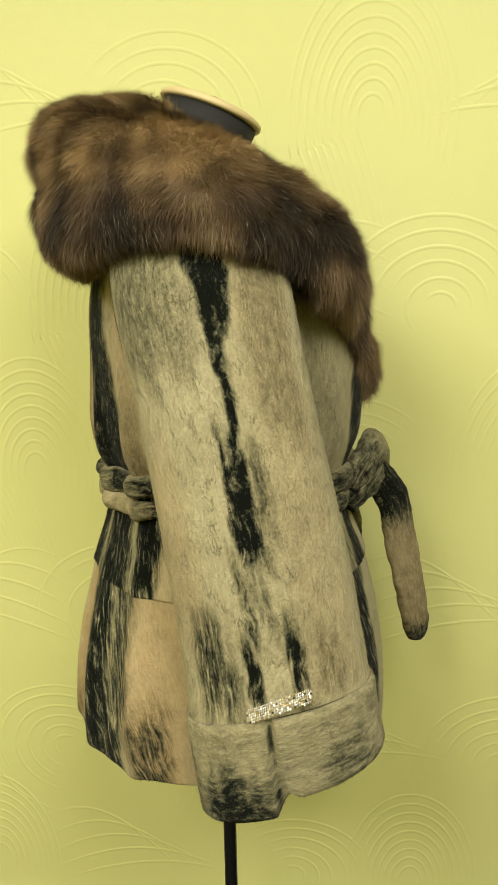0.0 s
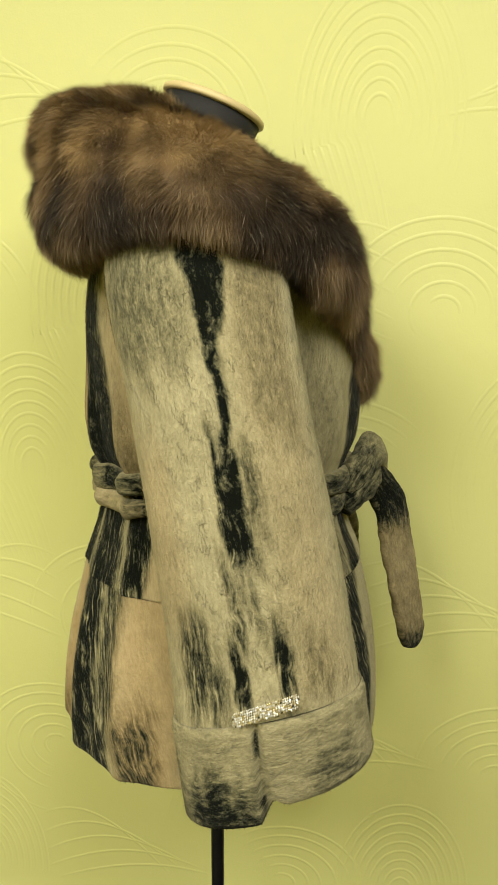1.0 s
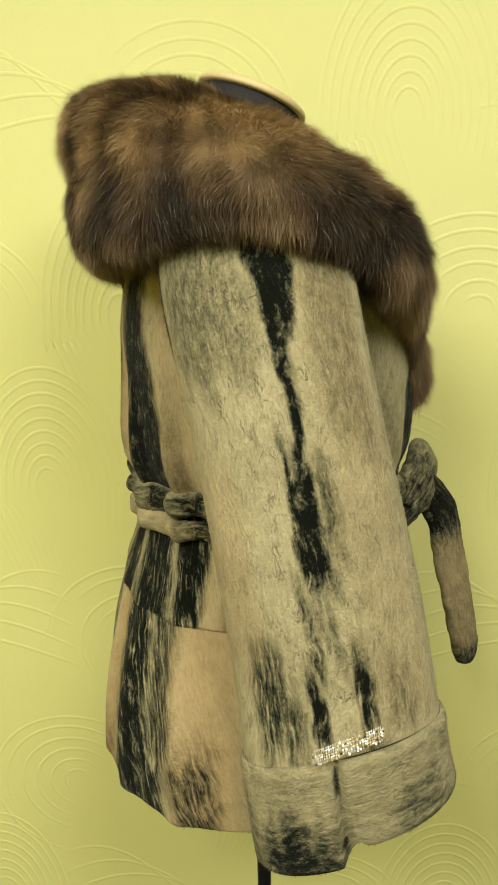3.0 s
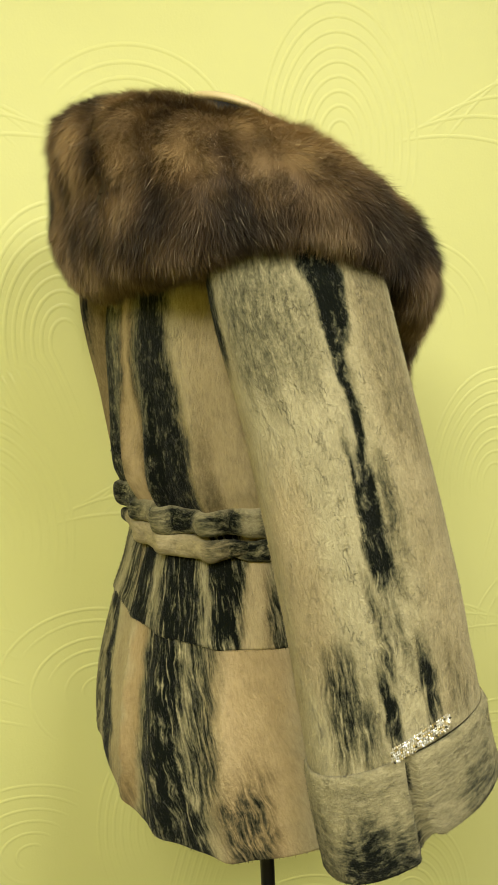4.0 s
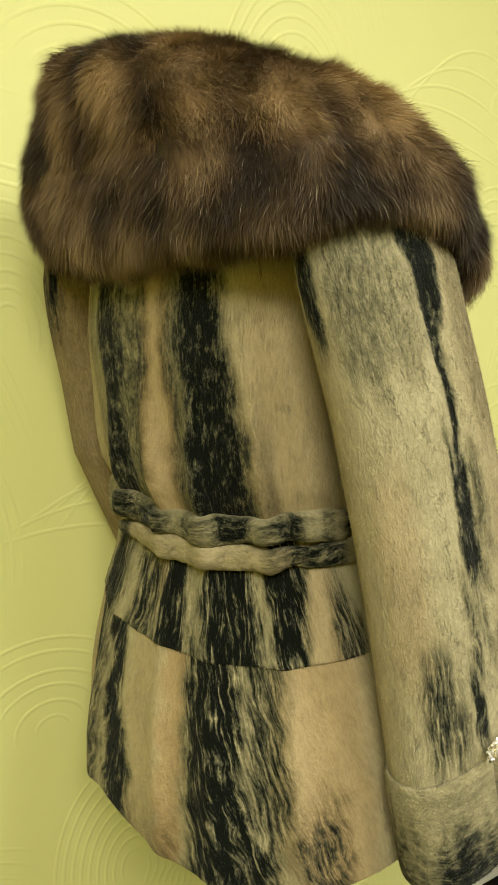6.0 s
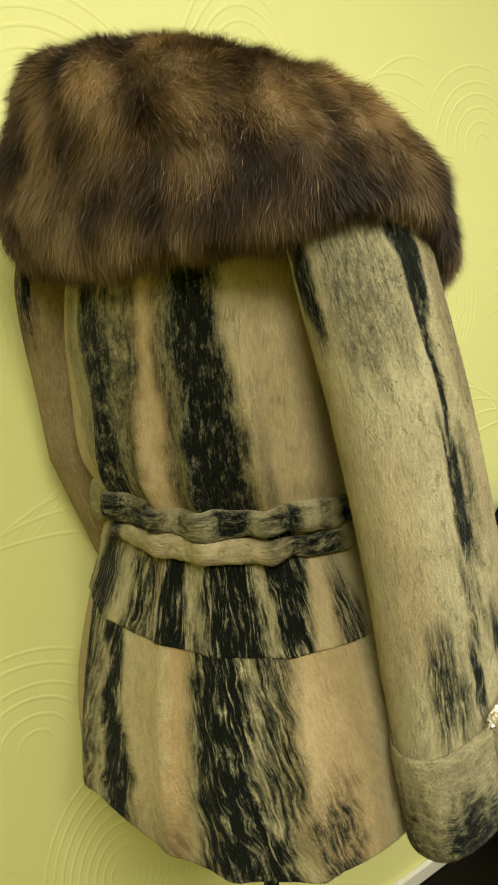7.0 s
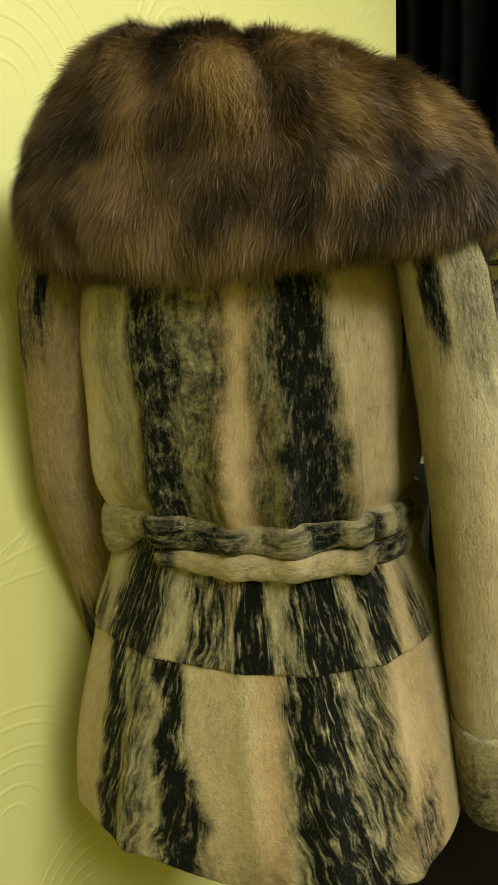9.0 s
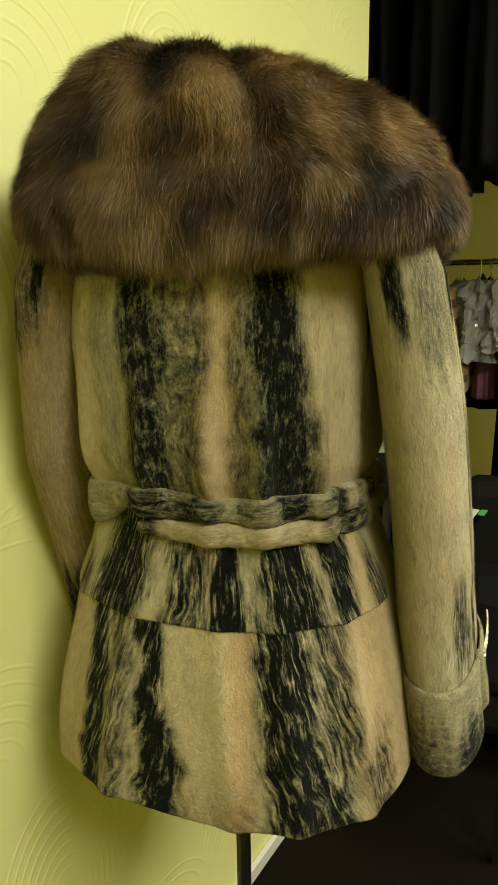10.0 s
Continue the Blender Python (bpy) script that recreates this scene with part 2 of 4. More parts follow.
def build_room():
    w, d = 0.12, 2.6
    wall = tagged(box("wall_north", -2.2, WALL_END, WALL_Y, WALL_Y + w, 0, d, PAPER), "pale yellow-green relief wallpaper wall beside the jacket", "wall", kind="structure")
    verts, faces = [], []
    for line in relief_lines():
        pts = [p for p in line if -2.15 < p[0] < WALL_END - 0.02 and 0.08 < p[1] < 2.55]
        if len(pts) < 6:
            continue
        base = len(verts)
        n = len(pts)
        for i, (x, z) in enumerate(pts):
            x0, z0 = pts[max(i - 1, 0)]
            x1, z1 = pts[min(i + 1, n - 1)]
            l = math.hypot(x1 - x0, z1 - z0) or 1
            nx, nz = -(z1 - z0) / l, (x1 - x0) / l
            f = math.sin(math.pi * min(1, max(0, i / (n - 1)))) ** 0.5
            for o, h in ((-0.0048, -0.0004), (-0.0016, 0.0008), (0.0016, 0.0008), (0.0048, -0.0004)):
                verts.append((x + nx * o, WALL_Y - h * f + 0.0001, z + nz * o))
            if i:
                b = base + 4 * i
                faces += [(b - 4 + q, b - 3 + q, b + 1 + q, b + q) for q in range(3)]
    obj("relief", verts, faces, PAPER, wall)
    tagged(box("floor", -2.3, 3.4, -2.4, 3.0, -0.08, 0, FLOOR_M), "dark brown laminate floor", "floor", kind="structure")
    tagged(box("ceiling", -2.3, 3.4, -2.4, 3.0, d, d + 0.08, CEIL_M), "plain white ceiling", "ceiling", kind="structure")
    tagged(box("wall_west", -2.3, -2.2, -2.4, WALL_Y + w, 0, d, WALL_M), "plain yellow wall", "wall", kind="structure")
    tagged(box("wall_south", -2.2, 3.4, -2.4, -2.3, 0, d, WALL_M), "plain yellow wall", "wall", kind="structure")
    tagged(box("wall_east", 3.3, 3.4, -2.3, 3.0, 0, d, WALL_M), "plain yellow wall behind the garment rack", "wall", kind="structure")
    tagged(box("wall_far_north", WALL_END, 3.3, 2.9, 3.0, 0, d, WALL_M), "plain yellow wall at the end of the dark bay", "wall", kind="structure")
    tagged(box("wall_return", WALL_END - 0.12, WALL_END, WALL_Y + w, 2.9, 0, d, WALL_M), "plain yellow side wall of the bay", "wall", kind="structure")
    tagged(box("baseboard", -2.2, WALL_END, WALL_Y - 0.014, WALL_Y - 0.0005, 0.0, 0.036, WHITE_PVC, bevel=0.003), "white plastic baseboard", "baseboard", kind="structure")


build_room()

# ---- the jacket ----
COAT = pose(-0.067, 0.958, LIFT, 0, 0, 11)  # local x to the jacket's front, y to its left
jacket = thing("fur_jacket", COAT, "cream and tan sheared fur jacket with black streaks, brown collar", "jacket")

BODY = [  # height, depth behind, depth before, half width
    (1.37, 0.06, 0.05, 0.060),
    (1.32, 0.115, 0.10, 0.120),
    (1.26, 0.150, 0.15, 0.172),
    (1.18, 0.165, 0.18, 0.182),
    (1.08, 0.160, 0.19, 0.175),
    (1.02, 0.156, 0.190, 0.173),
    (0.97, 0.141, 0.176, 0.163),
    (0.92, 0.155, 0.178, 0.182),
    (0.85, 0.180, 0.205, 0.207),
    (0.75, 0.203, 0.228, 0.226),
    (0.65, 0.217, 0.237, 0.238),
    (0.56, 0.222, 0.235, 0.240),
]
SEAM_Z, WAIST_Z = 0.852, 0.975


def hem_z(th):
    return 0.622 + 0.010 * np.cos(th) + 0.006 * np.sin(3 * th + 1)


def body_point(th, z, grow=0.0):
    """A point of the jacket's body; th 0 is the centre back, growing to the wearer's left."""
    b, f, w = np.moveaxis(at(z, BODY), -1, 0)
    e = 2 / (2.25 + 0.4 * np.clip((z - 1.0) / 0.15, 0, 1))
    c, s = np.cos(th), np.sin(th)
    w = w + np.where(s > 0, 0.012 * np.clip((z - 0.9) / 0.15, 0, 1), 0.0)
    c2, s2 = np.sign(c) * np.abs(c) ** e, np.sign(s) * np.abs(s) ** e
    fold = 0.0
    for mid, wide, size in ((-0.86, 0.08, 0.014), (-0.44, 0.08, 0.014), (-0.12, 0.06, 0.009), (0.22, 0.08, 0.013), (0.75, 0.10, 0.013), (-1.9, 0.15, 0.006), (2.0, 0.15, 0.006)):
        off = (th - mid + 0.35 * np.sign(mid) * (z - 1.0)) / wide
        fold = fold + 1.4 * size * np.exp(-off ** 2) * (np.exp(-((z - 1.03) / 0.09) ** 2) + 0.6 * np.exp(-((z - 0.72) / 0.14) ** 2))
    fold = fold + 0.0045 * np.sin(11 * th + 2.2 * np.sin(9 * z) + 14 * z) * np.exp(-((z - 1.06) / 0.07) ** 2)
    g = grow + fold
    return np.stack([-c2 * (np.where(c > 0, b, f) + g), s2 * (w + g), z + 0 * th], -1)


def blob(th, v, streaks):
    """How dark the pelt is coloured, its markings and some painted shade: streaks of (angle at top, at bottom, half
    width at top, at bottom, top, bottom, strength), in degrees and metres.
    """
    d = np.zeros_like(th)
    key = np.stack([np.cos(th) * 0.2, np.sin(th) * 0.2, v], -1)
    a = np.degrees(th) + 3.0 * ripple(key, 16, 2.0) + 2.0 * ripple(key, 45, 6.0)
    v = v + 0.030 * ripple(key * (1, 1, 0.4), 38, 11.0)
    for a0, a1, w0, w1, z1, z0, k in streaks:
        f = np.clip((z1 - v) / (z1 - z0), 0, 1)
        mid, half = a0 + (a1 - a0) * f, w0 + (w1 - w0) * f
        inside = smooth_step(1.55, 0.40, np.abs((a - mid + 180) % 360 - 180) / half)
        ends = smooth_step(-0.05, 0.045, z1 - v) * smooth_step(-0.05, 0.045, v - z0)
        d = np.maximum(d, k * inside * ends)
    return d


BACK_DARK = [
    (6, 12, 6.5, 8.5, 1.34, 0.94, 0.76),
    (-22, -38, 7, 13, 1.32, 0.94, 0.90),
    # these two olive bands are deepened to paint the back's dimmer light
    (-2, -2, 5, 5, 1.34, 0.94, 0.50),
    (-14, -19, 5, 4, 1.34, 0.94, 0.46),
    (-50, -56, 5, 4, 1.06, 0.94, 0.30),
    (22, 26, 6, 6, 1.34, 0.94, 0.26),
    # thin line: the armhole fold's shade, put into the pelt colour
    (-75, -78, 1.6, 1.6, 1.3, 1.12, 0.7),
    (-158, -158, 6, 7, 1.5, 0.9, 0.9),
    (-118, -122, 16, 14, 1.5, 0.9, 0.22),
    (100, 100, 8, 8, 1.5, 0.9, 0.5),
]
BACK_WARM = [(-8, -11, 6, 7, 1.5, 0.9, 0.8), (-55, -62, 20, 18, 1.5, 0.9, 0.55), (40, 45, 18, 16, 1.5, 0.9, 0.4)]
WAIST_DARK = [
    (21, 27, 11, 12, 1.05, 0.75, 0.86),
    (46, 46, 6, 6, 0.895, 0.858, 0.95),
    (0, -1, 6, 7, 1.0, 0.75, 0.62),
    (-12, -12.5, 4.5, 5.5, 1.0, 0.8, 1.0),
    (-21, -22, 3, 4.5, 0.92, 0.8, 0.45),
    (-31, -37, 8.5, 10.5, 1.05, 0.8, 0.92),
    (-53, -56, 8, 5.5, 1.0, 0.82, 0.97),
    (-73, -77, 4, 6, 0.94, 0.8, 0.56),
    (-136, -136, 9, 9, 1.0, 0.8, 0.44),
    (-156, -150, 6, 6, 1.0, 0.8, 0.92),
    (120, 125, 14, 14, 1.0, 0.8, 0.6),
]
WAIST_WARM = [(-66, -68, 5, 7, 1.0, 0.8, 0.55), (-5, -4, 5, 4, 1.0, 0.92, 0.8), (-132, -132, 7, 7, 1.0, 0.8, 0.2)]
SKIRT_DARK = [
    (29, 27, 4, 8, 0.9, 0.5, 0.80),
    (10, 3, 4, 6, 0.88, 0.60, 0.86),
    (19, 15, 5, 4, 0.9, 0.5, 0.46),
    (-27, -35, 7.5, 11, 0.9, 0.62, 0.90),
    (-44, -50, 8, 6, 0.9, 0.66, 0.55),
    (-44, -44, 5, 6, 0.69, 0.5, 0.85),
    (-62, -65, 7, 10, 0.715, 0.5, 0.55),
    (-12, -12, 9, 9, 0.67, 0.5, 0.30),
    (-143, -143, 5, 6, 0.9, 0.5, 0.92),
    (-110, -112, 8, 8, 0.75, 0.5, 0.4),
    (110, 112, 14, 14, 0.9, 0.5, 0.6),
]
SKIRT_WARM = [(-64, -69, 14, 14, 0.9, 0.5, 0.80), (-6, -8, 7, 7, 0.9, 0.5, 0.45), (-16, -17, 4, 4, 0.9, 0.5, 0.9), (45, 45, 12, 12, 0.9, 0.5, 0.5)]


def nap(parent, p, rows, cols, fl, dark, warm, count, seed, comb=0.5):
    """Short pile standing off a sheared part, leaning down with the grain."""
    rng = np.random.default_rng(seed)
    g = p.reshape(rows, cols, 3)
    du = np.roll(g, -1, 1) - np.roll(g, 1, 1)
    dv = np.gradient(g, axis=0)
    nor = np.cross(du, dv)
    size = np.linalg.norm(nor, axis=-1, keepdims=True)
    nor = nor / (size + 1e-12)
    mid = g.mean(1, keepdims=True)
    if np.mean(np.sum(nor * (g - mid), -1)) < 0:
        nor = -nor
    w = size[..., 0].copy()
    w[0], w[-1] = 0, 0
    pick = rng.choice(rows * cols, count, p=(w / w.sum()).ravel())
    i, j = pick // cols, pick % cols
    a, b = rng.random(count)[:, None], rng.random(count)[:, None]
    i2, j2 = np.minimum(i + 1, rows - 1), (j + 1) % cols
    root = (g[i, j] * (1 - b) + g[i, j2] * b) * (1 - a) + (g[i2, j] * (1 - b) + g[i2, j2] * b) * a
    nv = nor[i, j]
    down = dv[i, j] / (np.linalg.norm(dv[i, j], axis=1, keepdims=True) + 1e-9)
    lay = nv * 0.6 + down * 0.8 + rng.normal(0, 0.30, (count, 3))
    lay /= np.linalg.norm(lay, axis=1, keepdims=True)
    tip = root + lay * (0.0012 + 0.0016 * rng.random(count))[:, None]
    flat = np.cross(lay, rng.normal(0, 1, (count, 3)))
    flat /= np.linalg.norm(flat, axis=1, keepdims=True) + 1e-9
    root = root - nv * 0.0008
    v = np.stack([root - flat * 0.00045, root + flat * 0.00045, tip], 1).reshape(-1, 3)
    me = bpy.data.meshes.new("nap")
    me.vertices.add(count * 3)
    me.vertices.foreach_set("co", v.astype(np.float32).ravel())
    me.loops.add(count * 3)
    me.loops.foreach_set("vertex_index", np.arange(count * 3, dtype=np.int32))
    me.polygons.add(count)
    me.polygons.foreach_set("loop_start", np.arange(0, count * 3, 3, dtype=np.int32))
    me.update(calc_edges=True)
    me.materials.append(FUR)
    for key, val in (("dark", dark), ("warm", warm)):
        me.attributes.new(key, "FLOAT", "POINT").data.foreach_set("value", np.repeat(val.reshape(rows, cols)[i, j], 3).astype(np.float32))
    me.attributes.new("comb", "FLOAT", "POINT").data.foreach_set("value", np.full(count * 3, comb, dtype=np.float32))
    fl = fl.reshape(rows, cols, 3)
    f = fl[i, j] * (1 - a) + fl[i2, j] * a
    f[:, 0] += np.where(j2 > j, (fl[i, j2] - fl[i, j])[:, 0], 0) * b[:, 0]
    me.attributes.new("flow", "FLOAT_VECTOR", "POINT").data.foreach_set("vector", np.repeat(f, 3, 0).astype(np.float32).ravel())
    ob = new("nap", me)
    ob.parent = parent
    tagged(ob, kind="stuff")


def shell(name, z_top, z_bottom, rows, cols, grow, dark, warm, thick=0.012, shift=0.0, slant=0.05, comb=0.35, label=""):
    """A ring of the body from z_top to z_bottom(th), with rounded, turned-in edges."""
    th = np.linspace(-math.pi, math.pi, cols, endpoint=False)
    zb = z_bottom(th) if callable(z_bottom) else np.full(cols, z_bottom)
    vs, flows = [], []
    prof = [(0.0, -thick), (0.0, -0.5 * thick), (0.002, -0.15 * thick)]
    lines = [(f, g) for f, g in prof] + [(f, 0.0) for f in np.linspace(0.012, 0.985, rows)] + [(0.996, -0.15 * thick), (1.0, -0.5 * thick), (0.998, -thick), (0.96, -1.1 * thick)]
    arc = th * 0.2
    for f, g in lines:
        z = z_top + (zb - z_top) * f
        vs.append(body_point(th, z, grow + g))
        flows.append(np.stack([arc + slant * np.tanh((np.degrees(th) + 3) / 38) * (z - SEAM_Z), z, 0 * z + shift], -1))
    p = np.concatenate(vs)
    fl = np.concatenate(flows)
    tt = np.tile(th, len(lines))
    dk, wm = blob(tt, p[:, 2], dark), blob(tt, p[:, 2], warm)
    ob = obj(name, p, grid_faces(len(lines), cols), FUR, jacket, label, attrs={"flow": fl, "dark": dk, "warm": wm, "comb": np.full(len(p), comb)})
    nap(ob, p, len(lines), cols, fl, dk, wm, 45000, int(shift) + 1, comb)
    return ob


shell("bodice", 1.37, WAIST_Z - 0.02, 110, 320, 0.0, BACK_DARK, BACK_WARM, comb=0.25)
shell("waist_panel", WAIST_Z + 0.01, SEAM_Z, 50, 320, 0.001, WAIST_DARK, WAIST_WARM, shift=3.0, slant=0.22, comb=0.9)
shell("skirt", SEAM_Z + 0.004, hem_z, 90, 320, -0.002, SKIRT_DARK, SKIRT_WARM, thick=0.016, shift=7.0, slant=0.34, comb=0.95)

ARM = [  # height, centre x, centre y, half width along x, along y, slope of the ring
    (1.33, -0.030, -0.150, 0.040, 0.025, 0.0),
    (1.29, -0.028, -0.188, 0.080, 0.040, 0.0),
    (1.23, -0.026, -0.211, 0.094, 0.042, 0.0),
    (1.10, -0.004, -0.231, 0.094, 0.046, 0.05),
    (0.95, 0.022, -0.246, 0.099, 0.046, 0.09),
    (0.83, 0.040, -0.254, 0.102, 0.047, 0.14),
    (0.76, 0.049, -0.262, 0.104, 0.046, 0.19),
    (0.60, 0.066, -0.276, 0.102, 0.048, 0.26),
]
ARM_DARK = [  # angle 0 faces outward, growing to the front
    (2, 2, 17, 4, 1.285, 1.165, 0.98),
    (3, -2, 2.5, 2.5, 1.20, 1.04, 0.95),
    (-2, -2, 5, 8, 1.07, 0.935, 0.92),
    (-9, -9, 2.2, 2.2, 1.08, 0.96, 0.85),
    (8, 10, 4, 6, 1.08, 0.97, 0.42),
    (-13, -9, 4, 3, 0.93, 0.85, 0.62),
    (-2, 0, 3, 4, 0.93, 0.86, 0.40),
    (-16, -13, 3.4, 3.6, 0.865, 0.783, 0.97),
    (9, 11, 5, 6, 0.86, 0.776, 0.84),
    (-42, -38, 14, 19, 0.88, 0.77, 0.58),
    (30, 34, 10, 12, 0.86, 0.77, 0.30),
    (-45, -40, 42, 34, 1.34, 1.13, 0.40),
    (38, 36, 26, 20, 1.34, 1.06, 0.30),
    (-95, -92, 15, 9, 1.30, 1.165, 0.86),
]
FAR_ARM_DARK = [
    (-70, -70, 60, 50, 1.34, 1.15, 0.48),
    (-108, -100, 12, 8, 1.29, 1.19, 0.92),
    (-60, -80, 10, 6, 1.24, 1.14, 0.70),
    (-95, -90, 22, 34, 0.86, 0.6, 0.80),
]
ARM_WARM = [(36, 36, 24, 24, 1.26, 0.78, 0.32), (-62, -62, 22, 22, 1.06, 0.86, 0.45), (-110, -110, 30, 30, 1.2, 0.8, 0.35)]
# first streak lies in the slit's groove, its shade painted into the colour
CUFF_DARK = [(-9.2, -9.2, 0.7, 0.7, 0.80, 0.5, 0.9), (-38, -30, 30, 34, 0.71, 0.4, 0.86), (36, 34, 26, 32, 0.735, 0.5, 0.46), (-120, -120, 60, 60, 0.74, 0.5, 0.5)]
CUFF_Z = 0.768


def arm_point(ph, z, side, grow=0.0, notch=0.0):
    """A point of a sleeve; ph 0 faces outward, growing to the front; side -1 is the wearer's right."""
    x, y, a, b, k = np.moveaxis(at(z, ARM), -1, 0)
    e = 2 / 2.2
    c, s = np.cos(ph), np.sin(ph)
    px = np.sign(s) * np.abs(s) ** e * (a + grow)
    py = -np.sign(c) * np.abs(c) ** e * (b + grow)
    lean = 0.0 if side < 0 else -0.050 + 0.28 * np.clip(1.02 - z, 0, 1)  # the other arm hangs further back, close to the wall
    out = y + py + (0.0 if side < 0 else 0.036)
    return np.stack([x + px + lean, -side * out, z + k * px + notch], -1)


def sleeve(side):
    n, rows = 180, 150
    ph = np.linspace(-math.pi, math.pi, n, endpoint=False)
    vs, fl, dk, wm = [], [], [], []
    zs = np.concatenate([np.linspace(1.33, CUFF_Z, rows)])
    for z in zs:
        zz = np.full(n, z)
        p = arm_point(ph, zz, side)
        crease = 0.004 * np.exp(-((ph - 0.02) / 0.10) ** 2) * smooth_step(0.8, 0.95, zz) * smooth_step(1.26, 1.18, zz)
        p[:, 1] += -side * crease
        vs.append(p)
        fl.append(np.stack([ph * 0.085, zz, 0 * zz + 11 + side], -1))
        # far arm's ground: its browner pelt, plus its shadow put into the colour
        dk.append(np.maximum(blob(ph, zz, ARM_DARK), 0.10) if side < 0 else np.maximum(blob(ph, zz, FAR_ARM_DARK), 0.20))
        wm.append(np.maximum(blob(ph, zz, ARM_WARM), 0.0 if side < 0 else 0.75))
    p = np.concatenate(vs)
    sl = obj("sleeve", p, grid_faces(len(zs), n), FUR, jacket, attrs={"flow": np.concatenate(fl), "dark": np.concatenate(dk), "warm": np.concatenate(wm), "comb": np.interp(np.repeat(zs, n), (0.95, 1.10), (0.85, 0.25))})
    nap(sl, p, len(zs), n, np.concatenate(fl), np.concatenate(dk), np.concatenate(wm), 36000 if side < 0 else 15000, 20 + side, 0.5)
    # the turned-back cuff: out over the sleeve, down, and in again
    prof = [(CUFF_Z - 0.01, -0.002), (CUFF_Z + 0.001, 0.001), (CUFF_Z - 0.002, 0.0035)] + [(z, 0.005) for z in np.linspace(CUFF_Z - 0.008, 0.672, 40)] + [(0.660, 0.005), (0.653, 0.000), (0.651, -0.007), (0.657, -0.014), (0.67, -0.018), (0.72, -0.02)]
    vs, fl, dk = [], [], []
    for z, g in prof:
        zz = np.full(n, z)
        f = np.clip((CUFF_Z - zz) / 0.12, 0, 1)
        notch = f ** 2 * (0.022 * smooth_step(-0.17, -0.09, ph) + 0.012 * np.exp(-((ph + 0.10) / 0.07) ** 2) + 0.014 * np.exp(-((ph - 1.57) / 0.5) ** 2))
        groove = -0.014 * np.exp(-((ph + 0.16) / 0.026) ** 2) + 0.002 * smooth_step(-0.14, -0.08, ph) * smooth_step(0.9, 0.3, ph)
        vs.append(arm_point(ph, zz, side, g + groove, notch))
        fl.append(np.stack([zz * 0.9, ph * 0.095, 0 * zz + 17 + side], -1))
        dk.append(np.maximum(0.24, blob(ph, zz, CUFF_DARK)))
    p = np.concatenate(vs)
    dk = np.concatenate(dk)
    cf = obj("cuff", p, grid_faces(len(prof), n), FUR, sl, "turned-back sheared fur cuff with a slit", attrs={"flow": np.concatenate(fl), "dark": dk, "warm": dk * 0, "comb": dk * 0 + 0.3})
    nap(cf, p, len(prof), n, np.concatenate(fl), dk, dk * 0, 14000 if side < 0 else 5000, 30 + side, 0.3)
    return sl


right_sleeve = sleeve(-1)
left_sleeve = sleeve(1)

# the collar: stations from the centre back round the shoulder to the lapel's tip;
# each has the neck edge, crest, outer face, lower edge and underside
COLLAR = [
    ((-0.085, 0.000, 1.428), (-0.198, 0.000, 1.428), (-0.213, 0.000, 1.330), (-0.193, 0.000, 1.252), (-0.140, 0.000, 1.256)),
    ((-0.055, -0.050, 1.422), (-0.152, -0.138, 1.406), (-0.174, -0.203, 1.322), (-0.161, -0.202, 1.258), (-0.105, -0.150, 1.262)),
    ((-0.005, -0.072, 1.385), (-0.030, -0.196, 1.378), (-0.030, -0.258, 1.322), (-0.025, -0.262, 1.272), (-0.020, -0.205, 1.272)),
    ((0.048, -0.062, 1.345), (0.094, -0.148, 1.334), (0.132, -0.206, 1.272), (0.114, -0.213, 1.215), (0.090, -0.165, 1.225)),
    ((0.105, -0.035, 1.270), (0.160, -0.076, 1.255), (0.184, -0.098, 1.192), (0.166, -0.120, 1.145), (0.145, -0.095, 1.160)),
    ((0.175, 0.005, 1.115), (0.203, -0.010, 1.125), (0.215, -0.030, 1.100), (0.200, -0.035, 1.065), (0.180, -0.020, 1.070)),
]
PELTS = (  # place along the collar, half width, depth of tone, place round its section, half spread there
    (0.00, 0.028, 0.46, 0.24, 0.15), (0.105, 0.016, 0.52, 0.35, 0.30), (0.20, 0.045, 0.62, 0.40, 0.14), (-0.10, 0.022, 0.26, 0.35, 0.3),
    (-0.22, 0.05, 0.34, 0.40, 0.15), (0.31, 0.022, 0.32, 0.35, 0.3), (0.53, 0.035, 0.40, 0.40, 0.3), (0.75, 0.03, 0.25, 0.40, 0.3), (-0.42, 0.03, 0.3, 0.4, 0.3),
)


def collar_grid(ns, nq):
    """Points of the collar, along it (first axis) and round its section (second)."""
    st = np.array(COLLAR)
    s = np.linspace(-1, 1, ns)
    q = np.linspace(0, 1, nq, endpoint=False)
    out = np.zeros((ns, nq, 3))
    far = st[:0:-1] * (1, -0.83, 1)
    far[:, 1, 1] *= 0.94
    far[4, 1, 2] += 0.018  # the far shoulder's roll stands a little higher
    mirrored = np.concatenate([far, st])
    ring = np.stack([spline(mirrored[:, k], (s + 1) / 2) for k in range(5)], 1)
    for i in range(ns):
        r = ring[i]
        loop = np.concatenate([r[-1:], r, r[:2]])
        u = (q * 5 + 1) / (len(loop) - 1)
        out[i] = spline(loop, u)
    return s, q, out


